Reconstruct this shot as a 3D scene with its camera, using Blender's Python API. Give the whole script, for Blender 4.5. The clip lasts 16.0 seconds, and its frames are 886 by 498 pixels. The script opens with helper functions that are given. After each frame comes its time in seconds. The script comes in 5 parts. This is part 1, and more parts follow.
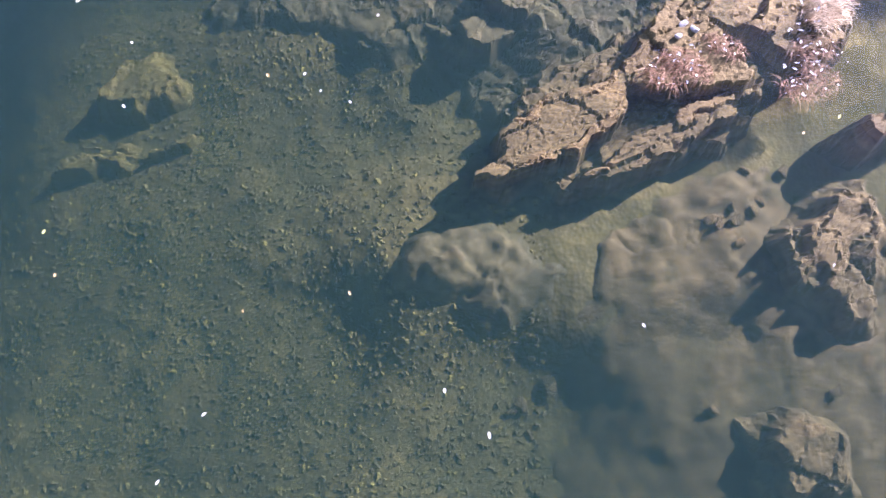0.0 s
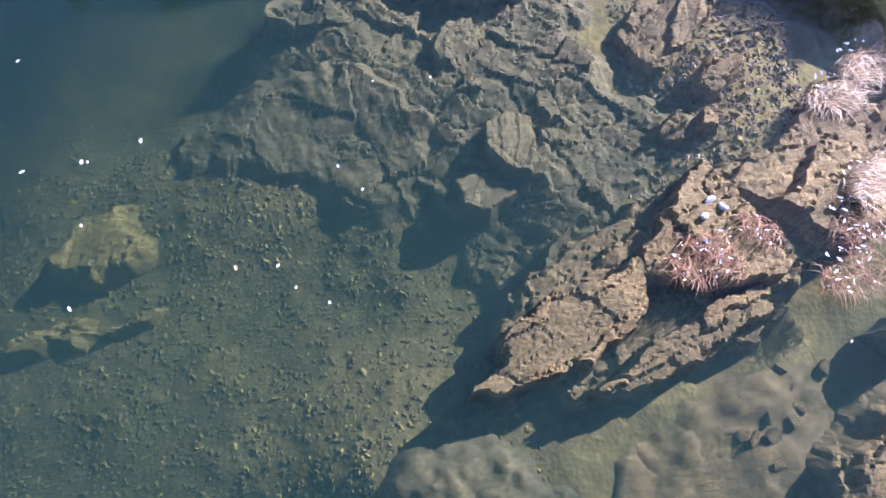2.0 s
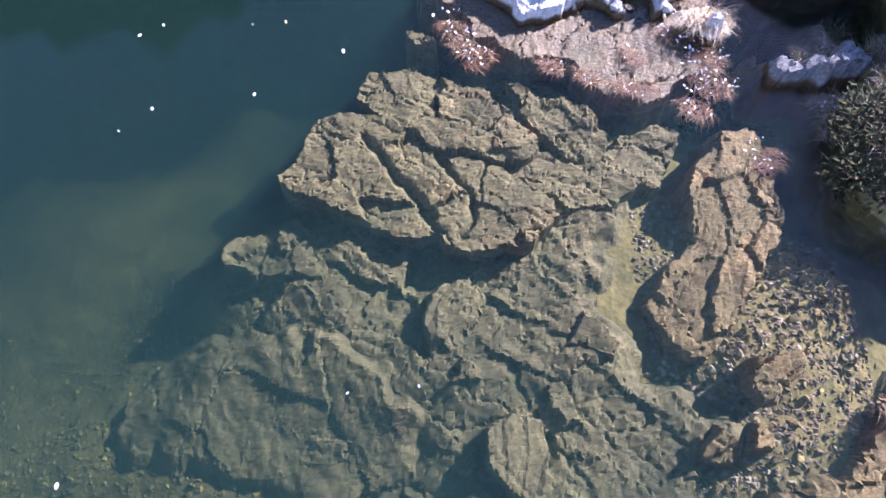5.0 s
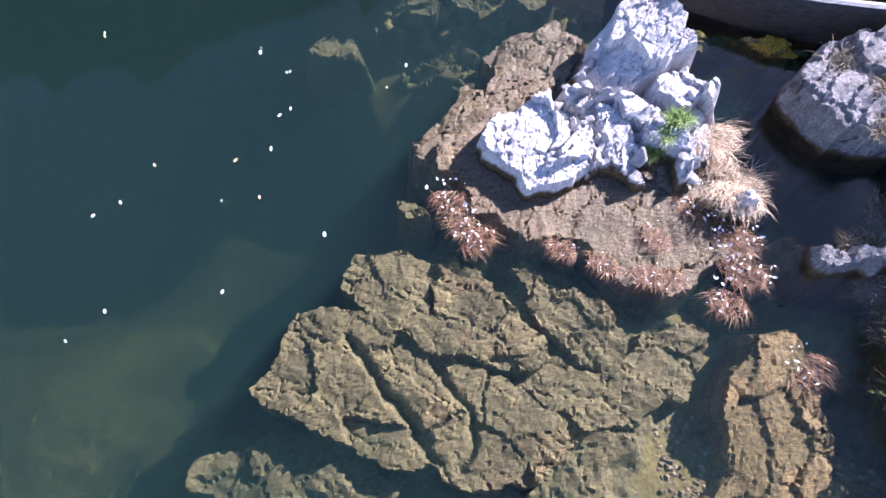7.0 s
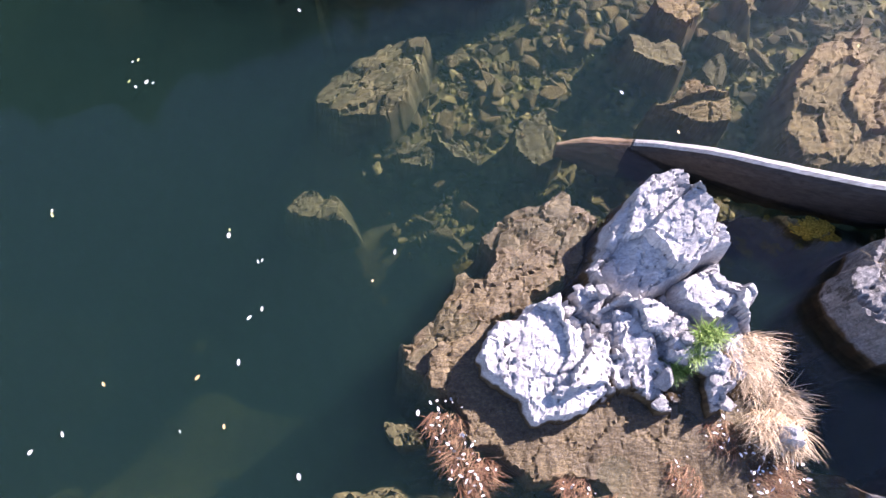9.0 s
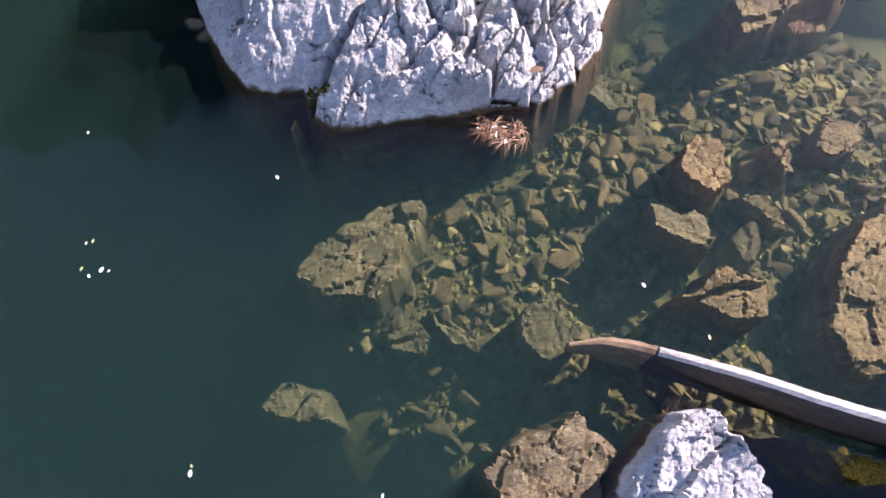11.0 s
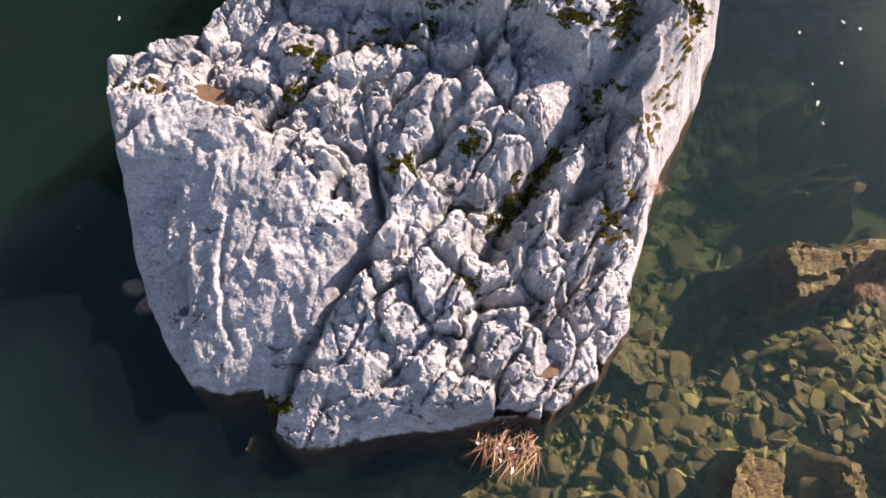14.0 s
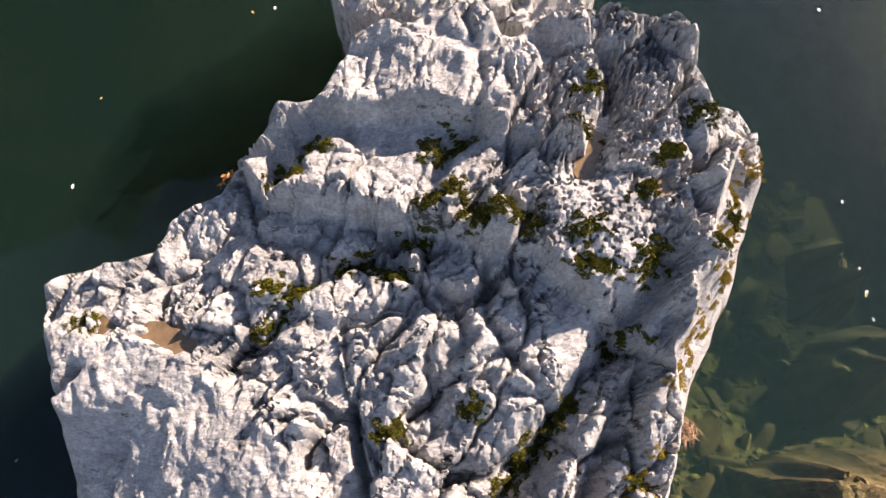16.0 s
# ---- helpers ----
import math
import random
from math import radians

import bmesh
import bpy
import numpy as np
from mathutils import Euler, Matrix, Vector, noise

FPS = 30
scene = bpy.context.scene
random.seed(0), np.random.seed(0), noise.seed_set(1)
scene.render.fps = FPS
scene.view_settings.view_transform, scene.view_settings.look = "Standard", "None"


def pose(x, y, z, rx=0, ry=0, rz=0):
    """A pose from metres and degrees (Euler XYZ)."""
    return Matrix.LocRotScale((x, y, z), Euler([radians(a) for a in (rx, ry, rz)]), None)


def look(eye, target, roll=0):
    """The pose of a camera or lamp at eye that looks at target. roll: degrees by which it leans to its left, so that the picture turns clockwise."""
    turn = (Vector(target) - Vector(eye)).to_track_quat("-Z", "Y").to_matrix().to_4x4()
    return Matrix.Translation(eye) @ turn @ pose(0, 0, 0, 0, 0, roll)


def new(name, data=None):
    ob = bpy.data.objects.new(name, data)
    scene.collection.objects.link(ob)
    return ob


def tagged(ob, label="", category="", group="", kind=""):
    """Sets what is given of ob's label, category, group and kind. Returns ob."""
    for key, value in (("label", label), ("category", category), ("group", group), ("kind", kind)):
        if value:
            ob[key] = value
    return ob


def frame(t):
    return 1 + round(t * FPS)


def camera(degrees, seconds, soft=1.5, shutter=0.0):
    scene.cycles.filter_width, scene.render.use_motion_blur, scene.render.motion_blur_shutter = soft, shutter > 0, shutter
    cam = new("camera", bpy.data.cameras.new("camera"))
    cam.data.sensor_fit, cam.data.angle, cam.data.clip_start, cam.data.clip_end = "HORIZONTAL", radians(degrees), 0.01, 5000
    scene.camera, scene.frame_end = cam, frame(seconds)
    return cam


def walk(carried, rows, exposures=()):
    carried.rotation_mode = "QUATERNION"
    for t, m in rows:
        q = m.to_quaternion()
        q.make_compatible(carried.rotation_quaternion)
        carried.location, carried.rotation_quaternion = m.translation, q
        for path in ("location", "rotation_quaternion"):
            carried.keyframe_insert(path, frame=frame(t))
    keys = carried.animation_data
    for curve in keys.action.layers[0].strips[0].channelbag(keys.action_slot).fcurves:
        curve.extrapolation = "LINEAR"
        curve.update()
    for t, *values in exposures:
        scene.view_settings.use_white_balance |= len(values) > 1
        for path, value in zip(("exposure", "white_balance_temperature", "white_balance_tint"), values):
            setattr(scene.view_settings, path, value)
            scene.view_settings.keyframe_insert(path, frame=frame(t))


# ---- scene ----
# ---- camera ----
cam = camera(72.0, 16.0, soft=1.5)
PATH = [
    (0.0, 0.000, 0.000, 4.514, 22.02, 0.09, 0.32),
    (0.5, 0.008, 0.455, 4.510, 22.06, 0.08, 0.28),
    (1.0, 0.019, 0.912, 4.508, 22.10, 0.06, 0.24),
    (1.5, 0.028, 1.370, 4.507, 22.14, 0.05, 0.21),
    (2.0, 0.034, 1.832, 4.503, 22.18, 0.04, 0.17),
    (2.5, 0.039, 2.295, 4.498, 22.19, 0.03, 0.14),
    (3.0, 0.045, 2.754, 4.494, 22.20, 0.03, 0.13),
    (3.5, 0.054, 3.213, 4.493, 22.19, 0.02, 0.11),
    (4.0, 0.064, 3.673, 4.494, 22.17, 0.01, 0.10),
    (4.5, 0.075, 4.132, 4.497, 22.16, -0.01, 0.09),
    (5.0, 0.086, 4.589, 4.499, 22.15, -0.05, 0.07),
    (5.5, 0.096, 5.044, 4.501, 22.15, -0.10, 0.04),
    (6.0, 0.103, 5.497, 4.503, 22.17, -0.18, -0.00),
    (6.5, 0.110, 5.951, 4.502, 22.21, -0.26, -0.04),
    (7.0, 0.118, 6.405, 4.498, 22.26, -0.34, -0.08),
    (7.5, 0.128, 6.857, 4.491, 22.33, -0.41, -0.10),
    (8.0, 0.144, 7.308, 4.486, 22.41, -0.47, -0.12),
    (8.5, 0.164, 7.756, 4.487, 22.48, -0.50, -0.13),
    (9.0, 0.178, 8.207, 4.492, 22.55, -0.52, -0.12),
    (9.5, 0.186, 8.657, 4.498, 22.59, -0.52, -0.11),
    (10.0, 0.198, 9.108, 4.503, 22.61, -0.51, -0.11),
    (10.5, 0.211, 9.557, 4.505, 22.62, -0.49, -0.10),
    (11.0, 0.225, 10.006, 4.505, 22.61, -0.46, -0.09),
    (11.5, 0.239, 10.453, 4.504, 22.60, -0.43, -0.08),
    (12.0, 0.253, 10.898, 4.501, 22.60, -0.39, -0.07),
    (12.5, 0.267, 11.340, 4.498, 22.60, -0.36, -0.06),
    (13.0, 0.281, 11.779, 4.495, 22.62, -0.32, -0.06),
    (13.5, 0.294, 12.217, 4.495, 22.65, -0.30, -0.07),
    (14.0, 0.304, 12.656, 4.495, 22.71, -0.28, -0.10),
    (14.5, 0.311, 13.096, 4.498, 22.79, -0.28, -0.13),
    (15.0, 0.316, 13.533, 4.500, 22.87, -0.28, -0.17),
    (15.5, 0.329, 13.972, 4.502, 22.95, -0.30, -0.23),
    (16.0, 0.342, 14.410, 4.504, 23.04, -0.33, -0.30),
]


def rig(x, y, z, tilt, roll, yaw):
    return pose(x, y, z, tilt, 0, yaw) @ pose(0, 0, 0, 0, 0, roll)


walk(cam, [(row[0], rig(*row[1:])) for row in PATH],
     exposures=[(0.0, 2.25, 5500, 42), (3.0, 2.1, 5100, 36), (5.5, 2.2, 5300, 36), (7.5, 2.0, 5500, 34), (9.0, 1.95, 5850, 34), (12.5, 1.85, 6250, 33), (14.0, 1.55, 6700, 30), (16.0, 1.65, 7150, 25)])

# ---- light: a clear sky and one low sun ahead and to the right ----
SUN_TURN, SUN_UP = radians(54), radians(31)
scene.cycles.transparent_max_bounces = 28  # the haze sheets in the water lie one below another
world = bpy.data.worlds.new("sky")
scene.world = world
world.use_nodes = True
sky = world.node_tree.nodes.new("ShaderNodeTexSky")
sky.sky_type, sky.sun_disc, sky.sun_elevation, sky.sun_rotation = "NISHITA", False, SUN_UP, SUN_TURN
sky.dust_density, sky.ozone_density = 0.4, 1.5
back = world.node_tree.nodes["Background"]
world.node_tree.links.new(sky.outputs[0], back.inputs[0])
back.inputs[1].default_value = 0.085
sun_data = bpy.data.lights.new("sun", "SUN")
sun_data.energy, sun_data.angle, sun_data.color = 5.0, radians(0.5), (1.0, 0.92, 0.8)
sun = new("sun", sun_data)
to_sun = Vector((math.sin(SUN_TURN) * math.cos(SUN_UP), math.cos(SUN_TURN) * math.cos(SUN_UP), math.sin(SUN_UP)))
sun.matrix_world = look(to_sun * 60, (0, 0, 0))

# ---- materials ----


class Nodes:
    def __init__(self, name):
        self.mat = bpy.data.materials.new(name)
        self.mat.use_nodes = True
        self.tree = self.mat.node_tree
        self.tree.nodes.clear()
        self.out = self.node("ShaderNodeOutputMaterial")

    def node(self, kind, **values):
        n = self.tree.nodes.new(kind)
        for key, value in values.items():
            n.inputs[key.replace("_", " ")].default_value = value
        return n

    def link(self, a, b):
        self.tree.links.new(a, b)

    def coords(self, squash=(1, 1, 1), turn=0.0, jitter=False):
        c = self.node("ShaderNodeTexCoord")
        m = self.node("ShaderNodeMapping", Scale=squash, Rotation=(0, 0, radians(turn)))
        self.link(c.outputs["Object"], m.inputs["Vector"])
        if jitter:
            info = self.node("ShaderNodeObjectInfo")
            self.link(info.outputs["Random"], m.inputs["Location"])
        return m.outputs[0]

    def noise(self, vec, scale, detail=6.0, rough=0.6, warp=0.0):
        n = self.node("ShaderNodeTexNoise", Scale=scale, Detail=detail, Roughness=rough, Distortion=warp)
        self.link(vec, n.inputs["Vector"])
        return n.outputs["Fac"]

    def ramp(self, fac, stops):
        r = self.node("ShaderNodeValToRGB")
        e = r.color_ramp.elements
        while len(e) < len(stops):
            e.new(0.5)
        for slot, (at, col) in zip(e, stops):
            slot.position, slot.color = at, (*col, 1) if len(col) == 3 else col
        self.link(fac, r.inputs[0])
        return r.outputs[0]

    def mix(self, fac, a, b, blend="MIX"):
        m = self.tree.nodes.new("ShaderNodeMix")
        m.data_type, m.blend_type = "RGBA", blend
        for slot, value in ((0, fac), (6, a), (7, b)):
            if isinstance(value, (int, float)):
                m.inputs[slot].default_value = value
            elif isinstance(value, tuple):
                m.inputs[slot].default_value = (*value, 1)
            else:
                self.link(value, m.inputs[slot])
        return m.outputs[2]

    def math(self, op, a, b):
        m = self.tree.nodes.new("ShaderNodeMath")
        m.operation = op
        for slot, value in ((0, a), (1, b)):
            if isinstance(value, (int, float)):
                m.inputs[slot].default_value = value
            else:
                self.link(value, m.inputs[slot])
        return m.outputs[0]

    def bump(self, height, strength, distance, under=None):
        b = self.node("ShaderNodeBump", Strength=strength, Distance=distance)
        self.link(height, b.inputs["Height"])
        if under is not None:
            self.link(under, b.inputs["Normal"])
        return b.outputs[0]

    def surface(self, colour, rough, normal=None, specular=0.3):
        p = self.node("ShaderNodeBsdfPrincipled")
        p.inputs["Specular IOR Level"].default_value = specular
        for key, value in (("Base Color", colour), ("Roughness", rough), ("Normal", normal)):
            if value is None:
                continue
            if isinstance(value, tuple):
                p.inputs[key].default_value = (*value, 1)
            elif isinstance(value, (int, float)):
                p.inputs[key].default_value = value
            else:
                self.link(value, p.inputs[key])
        self.link(p.outputs[0], self.out.inputs[0])
        return self.mat


def stone(name, dark, mid, light, fleck, rough=0.8, specular=0.25, turn=30, grain=3.0, relief=0.02, jitter=False, size=1.0, tide=False, chips=0.25, lichen=0.0, bite=1.0):
    """Weathered rock: blotches, drawn-out grain and flecks, with relief at two scales."""
    n = Nodes(name)
    plain, drawn = n.coords((size,) * 3, 0, jitter), n.coords((size, size * grain, size), turn, jitter)
    blotch = n.noise(plain, 2.2, 7, 0.62, 0.4)
    colour = n.ramp(blotch, [(0.3, dark), (0.48, mid), (0.68, light)])
    streak = n.noise(drawn, 7.0, 8, 0.68, 0.3)
    colour = n.mix(n.ramp(streak, [(0.4, (0, 0, 0)), (0.62, (0.75, 0.75, 0.75))]), colour, fleck)
    fine = n.noise(plain, 38.0, 5, 0.7)
    colour = n.mix(0.75 * bite, colour, n.ramp(fine, [(0.3, (0.35, 0.35, 0.35)), (0.68, (1.45, 1.45, 1.45))]), "MULTIPLY")
    grain_fine = n.noise(drawn, 30.0, 4, 0.7, 0.2)
    colour = n.mix(0.6 * bite, colour, n.ramp(grain_fine, [(0.34, (0.4, 0.4, 0.4)), (0.62, (1.35, 1.35, 1.35))]), "MULTIPLY")
    # random dark lichen blotches that also paint in shade the rock lacks
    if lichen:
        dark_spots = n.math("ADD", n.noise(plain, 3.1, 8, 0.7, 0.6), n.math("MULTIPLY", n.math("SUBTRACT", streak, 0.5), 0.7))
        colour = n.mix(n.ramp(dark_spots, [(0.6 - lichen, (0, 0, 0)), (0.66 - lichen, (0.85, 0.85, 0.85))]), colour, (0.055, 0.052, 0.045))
    normal = n.bump(streak, 0.7, relief)
    chip = n.node("ShaderNodeTexVoronoi", Scale=9.0)
    chip.feature = "DISTANCE_TO_EDGE"
    n.link(n.coords((size, size * 1.8, size), turn, jitter), chip.inputs["Vector"])
    normal = n.bump(n.ramp(chip.outputs["Distance"], [(0.0, (0, 0, 0)), (0.09, (1, 1, 1))]), chips, relief * 0.5, normal)
    normal = n.bump(n.noise(plain, 34, 6, 0.75), 0.9, relief * 0.6, normal)
    # brown wet algae band, dark also to stand in for shade at the waterline
    if tide:
        place = n.node("ShaderNodeSeparateXYZ")
        n.link(n.node("ShaderNodeNewGeometry").outputs["Position"], place.inputs[0])
        mark = n.math("ADD", place.outputs["Z"], n.math("MULTIPLY", n.math("SUBTRACT", blotch, 0.5), 0.25))
        wet = n.ramp(mark, [(0.03, (1, 1, 1)), (0.07, (0, 0, 0))])
        colour = n.mix(wet, colour, n.ramp(streak, [(0.3, (0.05, 0.036, 0.018)), (0.7, (0.13, 0.088, 0.045))]))
    if jitter:
        info = n.node("ShaderNodeObjectInfo")
        colour = n.mix(0.55, colour, n.ramp(info.outputs["Random"], [(0.0, (0.5, 0.55, 0.5)), (0.5, (1.0, 0.95, 0.85)), (1.0, (1.25, 1.14, 0.95))]), "MULTIPLY")
    return n.surface(colour, rough, normal, specular)


ALGAE_ROCK = stone("algae_coated_rock", (0.07, 0.058, 0.025), (0.128, 0.105, 0.045), (0.195, 0.158, 0.066), (0.1, 0.08, 0.036), turn=35, relief=0.013)
BROWN_ROCK = stone("brown_silted_rock", (0.085, 0.061, 0.024), (0.158, 0.114, 0.044), (0.235, 0.17, 0.066), (0.11, 0.08, 0.032), turn=25, relief=0.016)
YELLOW_ROCK = stone("yellow_green_algae_rock", (0.14, 0.107, 0.034), (0.24, 0.182, 0.047), (0.31, 0.235, 0.06), (0.165, 0.125, 0.038), turn=70)
WET_SHELF = stone("wet_ochre_rock", (0.08, 0.056, 0.026), (0.14, 0.1, 0.046), (0.21, 0.15, 0.07), (0.1, 0.07, 0.034), 0.5, 0.35, turn=80, relief=0.016)
WHITE_ROCK = stone("bleached_dry_rock", (0.26, 0.25, 0.245), (0.46, 0.44, 0.42), (0.62, 0.59, 0.555), (0.34, 0.325, 0.31), 0.9, 0.12, turn=70, grain=2.2, relief=0.02, tide=True, chips=0.05, lichen=-0.07, bite=0.45)
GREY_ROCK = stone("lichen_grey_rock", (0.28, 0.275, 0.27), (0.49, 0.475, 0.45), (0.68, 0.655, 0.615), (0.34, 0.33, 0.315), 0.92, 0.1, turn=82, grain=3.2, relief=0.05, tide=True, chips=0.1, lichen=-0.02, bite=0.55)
# darker copy of the grey rock: the bank's shade is put into its colour
BANK_ROCK_SHADED = stone("bank_rock_painted_shade", (0.12, 0.115, 0.11), (0.24, 0.23, 0.22), (0.36, 0.34, 0.32), (0.16, 0.15, 0.145), 0.9, 0.12, turn=50, grain=1.8, relief=0.04, tide=True, chips=0.2, lichen=0.02, bite=0.7)
COBBLE = stone("river_cobble", (0.11, 0.075, 0.03), (0.24, 0.165, 0.06), (0.28, 0.205, 0.09), (0.14, 0.1, 0.045), jitter=True)
PALE_STONE = stone("bleached_pebble", (0.45, 0.44, 0.43), (0.6, 0.58, 0.56), (0.72, 0.7, 0.68), (0.5, 0.49, 0.48), size=3.0)


def bed_material():
    n = Nodes("silt_and_gravel")
    c = n.coords()
    grit = n.node("ShaderNodeTexVoronoi", Scale=26.0)
    n.link(c, grit.inputs["Vector"])
    pebble = n.node("ShaderNodeTexVoronoi", Scale=11.0)
    n.link(c, pebble.inputs["Vector"])
    base = n.ramp(n.noise(c, 0.9, 6, 0.6, 0.5), [(0.3, (0.11, 0.088, 0.036)), (0.5, (0.16, 0.128, 0.05)), (0.7, (0.21, 0.166, 0.064))])
    speck = n.node("ShaderNodeSeparateColor")
    n.link(grit.outputs["Color"], speck.inputs[0])
    tone = n.ramp(speck.outputs[0], [(0.1, (0.75, 0.75, 0.75)), (0.7, (1.0, 1.0, 0.97)), (0.97, (1.4, 1.35, 1.2))])
    colour = n.mix(0.6, base, tone, "MULTIPLY")
    normal = n.bump(grit.outputs["Distance"], 0.35, 0.015)
    normal = n.bump(pebble.outputs["Distance"], 0.25, 0.02, normal)
    return n.surface(colour, 0.9, normal, 0.1)


BED = bed_material()


def plain(name, low, high, scale, rough=0.8, specular=0.2, relief=0.004, squash=(1, 1, 1), jitter=False, turn=0):
    n = Nodes(name)
    c = n.coords(squash, turn, jitter)
    f = n.noise(c, scale, 6, 0.65, 0.3)
    return n.surface(n.ramp(f, [(0.32, low), (0.68, high)]), rough, n.bump(n.noise(c, scale * 3, 6, 0.7), 0.6, relief), specular)


def blade_material(name, root, tip, spread, rough=0.55, specular=0.4):
    """Dry blades: each blade of its own shade between two colours."""
    n = Nodes(name)
    g = n.node("ShaderNodeNewGeometry")
    colour = n.ramp(g.outputs["Random Per Island"], [(0.0, root), (0.6, tip), (1.0, spread)])
    return n.surface(colour, rough, None, specular)


# the log's top and face: sunlight and shade put into their colours
WOOD_LIT = plain("wood_painted_sunlit", (0.26, 0.23, 0.19), (0.62, 0.58, 0.52), 11, 0.8, 0.2, 0.01, (0.35, 5, 5), turn=14)
WOOD_SHADED = plain("grey_wood_painted_shade", (0.02, 0.018, 0.015), (0.055, 0.047, 0.04), 8, 0.75, 0.25, 0.012, (0.35, 5, 5), turn=14)
WOOD_WET = plain("sunken_brown_wood", (0.15, 0.1, 0.06), (0.3, 0.21, 0.13), 8, 0.8, 0.2, 0.012, (0.35, 5, 5), turn=14)
SOIL = plain("dark_bank_soil", (0.045, 0.036, 0.026), (0.13, 0.1, 0.07), 7, 0.95, 0.1, 0.03)
RED_GRASS = blade_material("russet_dry_grass", (0.11, 0.05, 0.024), (0.22, 0.105, 0.05), (0.4, 0.27, 0.15), 0.6, 0.25)
STRAW = blade_material("straw_grass", (0.3, 0.2, 0.1), (0.5, 0.37, 0.22), (0.68, 0.56, 0.4))
OLIVE = blade_material("olive_bank_grass", (0.06, 0.05, 0.026), (0.15, 0.115, 0.06), (0.34, 0.26, 0.15))
GREEN = blade_material("fresh_green_blades", (0.07, 0.13, 0.02), (0.16, 0.25, 0.04), (0.32, 0.4, 0.09))
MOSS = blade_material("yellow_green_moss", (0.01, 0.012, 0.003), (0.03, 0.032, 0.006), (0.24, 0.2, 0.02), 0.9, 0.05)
MOSS_RUST = blade_material("golden_moss", (0.12, 0.085, 0.012), (0.26, 0.19, 0.03), (0.42, 0.28, 0.05), 0.9, 0.05)
ORANGE = blade_material("rusty_orange_leaves", (0.3, 0.1, 0.03), (0.45, 0.2, 0.06), (0.4, 0.34, 0.08))
SHRUB_LEAF = blade_material("dark_shrub_leaves", (0.02, 0.025, 0.012), (0.045, 0.05, 0.02), (0.09, 0.08, 0.03), 0.7, 0.1)
# white leaf scraps whose bright colour also stands in for sun glints
FLAKE_GLINT = plain("bleached_litter_and_glints", (0.7, 0.66, 0.62), (0.85, 0.82, 0.8), 40, 0.3, 0.6)
LEAF_PALE = plain("pale_floating_leaf", (0.62, 0.58, 0.5), (0.8, 0.76, 0.7), 30, 0.4, 0.5, 0.001, jitter=True)
LEAF_TAN = plain("tan_floating_leaf", (0.45, 0.28, 0.1), (0.6, 0.42, 0.2), 30, 0.45, 0.5, 0.001, jitter=True)
LEAF_GREEN = plain("yellow_green_floating_leaf", (0.3, 0.3, 0.08), (0.5, 0.48, 0.2), 30, 0.45, 0.5, 0.001, jitter=True)
POOL_SILT = plain("rusty_pool_silt", (0.09, 0.06, 0.034), (0.19, 0.125, 0.065), 12, 0.15, 0.5)


def water_surface():
    n = Nodes("clear_water_surface")
    c = n.coords()
    ripple = n.bump(n.noise(c, 1.6, 3, 0.5), 0.12, 0.03)
    gloss = n.node("ShaderNodeBsdfGlossy", Roughness=0.03)
    n.link(ripple, gloss.inputs["Normal"])
    clear = n.node("ShaderNodeBsdfTransparent", Color=(0.97, 0.985, 0.98, 1))
    fres = n.node("ShaderNodeFresnel", IOR=1.33)
    n.link(ripple, fres.inputs["Normal"])
    mix = n.node("ShaderNodeMixShader")
    for a, b in ((fres.outputs[0], 0), (clear.outputs[0], 1), (gloss.outputs[0], 2)):
        n.link(a, mix.inputs[b])
    n.link(mix.outputs[0], n.out.inputs[0])
    return n.mat


def haze_sheet(name, veil, tint, depth, thinning=True):
    """A thin sheet standing in for depth haze: it lets most light through, tinted, and scatters a little green."""
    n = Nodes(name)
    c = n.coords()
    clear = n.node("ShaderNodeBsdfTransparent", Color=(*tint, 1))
    dim = math.exp(-0.95 * depth)  # the light lost with depth is put into the colour
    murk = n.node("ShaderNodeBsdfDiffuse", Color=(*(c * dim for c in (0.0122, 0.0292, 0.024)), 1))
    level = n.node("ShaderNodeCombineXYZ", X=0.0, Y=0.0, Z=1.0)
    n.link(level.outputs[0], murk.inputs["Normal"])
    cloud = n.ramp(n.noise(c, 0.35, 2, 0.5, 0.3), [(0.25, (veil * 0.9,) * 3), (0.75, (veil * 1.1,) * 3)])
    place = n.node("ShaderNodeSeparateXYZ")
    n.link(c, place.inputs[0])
    haze_by_place = n.ramp(n.math("DIVIDE", place.outputs["Y"], 20.0), [(0.2, (1.0,) * 3), (0.38, (0.72,) * 3), (0.62, (0.72,) * 3), (0.84, (0.42,) * 3)])  # haze thinned along y to darken the water ahead
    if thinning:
        cloud = n.math("MULTIPLY", cloud, n.math("MULTIPLY", haze_by_place, 1.2))
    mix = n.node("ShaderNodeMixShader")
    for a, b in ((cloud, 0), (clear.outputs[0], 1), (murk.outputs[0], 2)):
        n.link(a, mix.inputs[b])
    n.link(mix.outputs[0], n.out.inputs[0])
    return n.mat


# ---- noise and shape helpers ----


def scatter(ix, iy, seed):
    h = np.sin(ix * 127.1 + iy * 311.7 + seed * 74.7) * 43758.5453
    return h - np.floor(h)


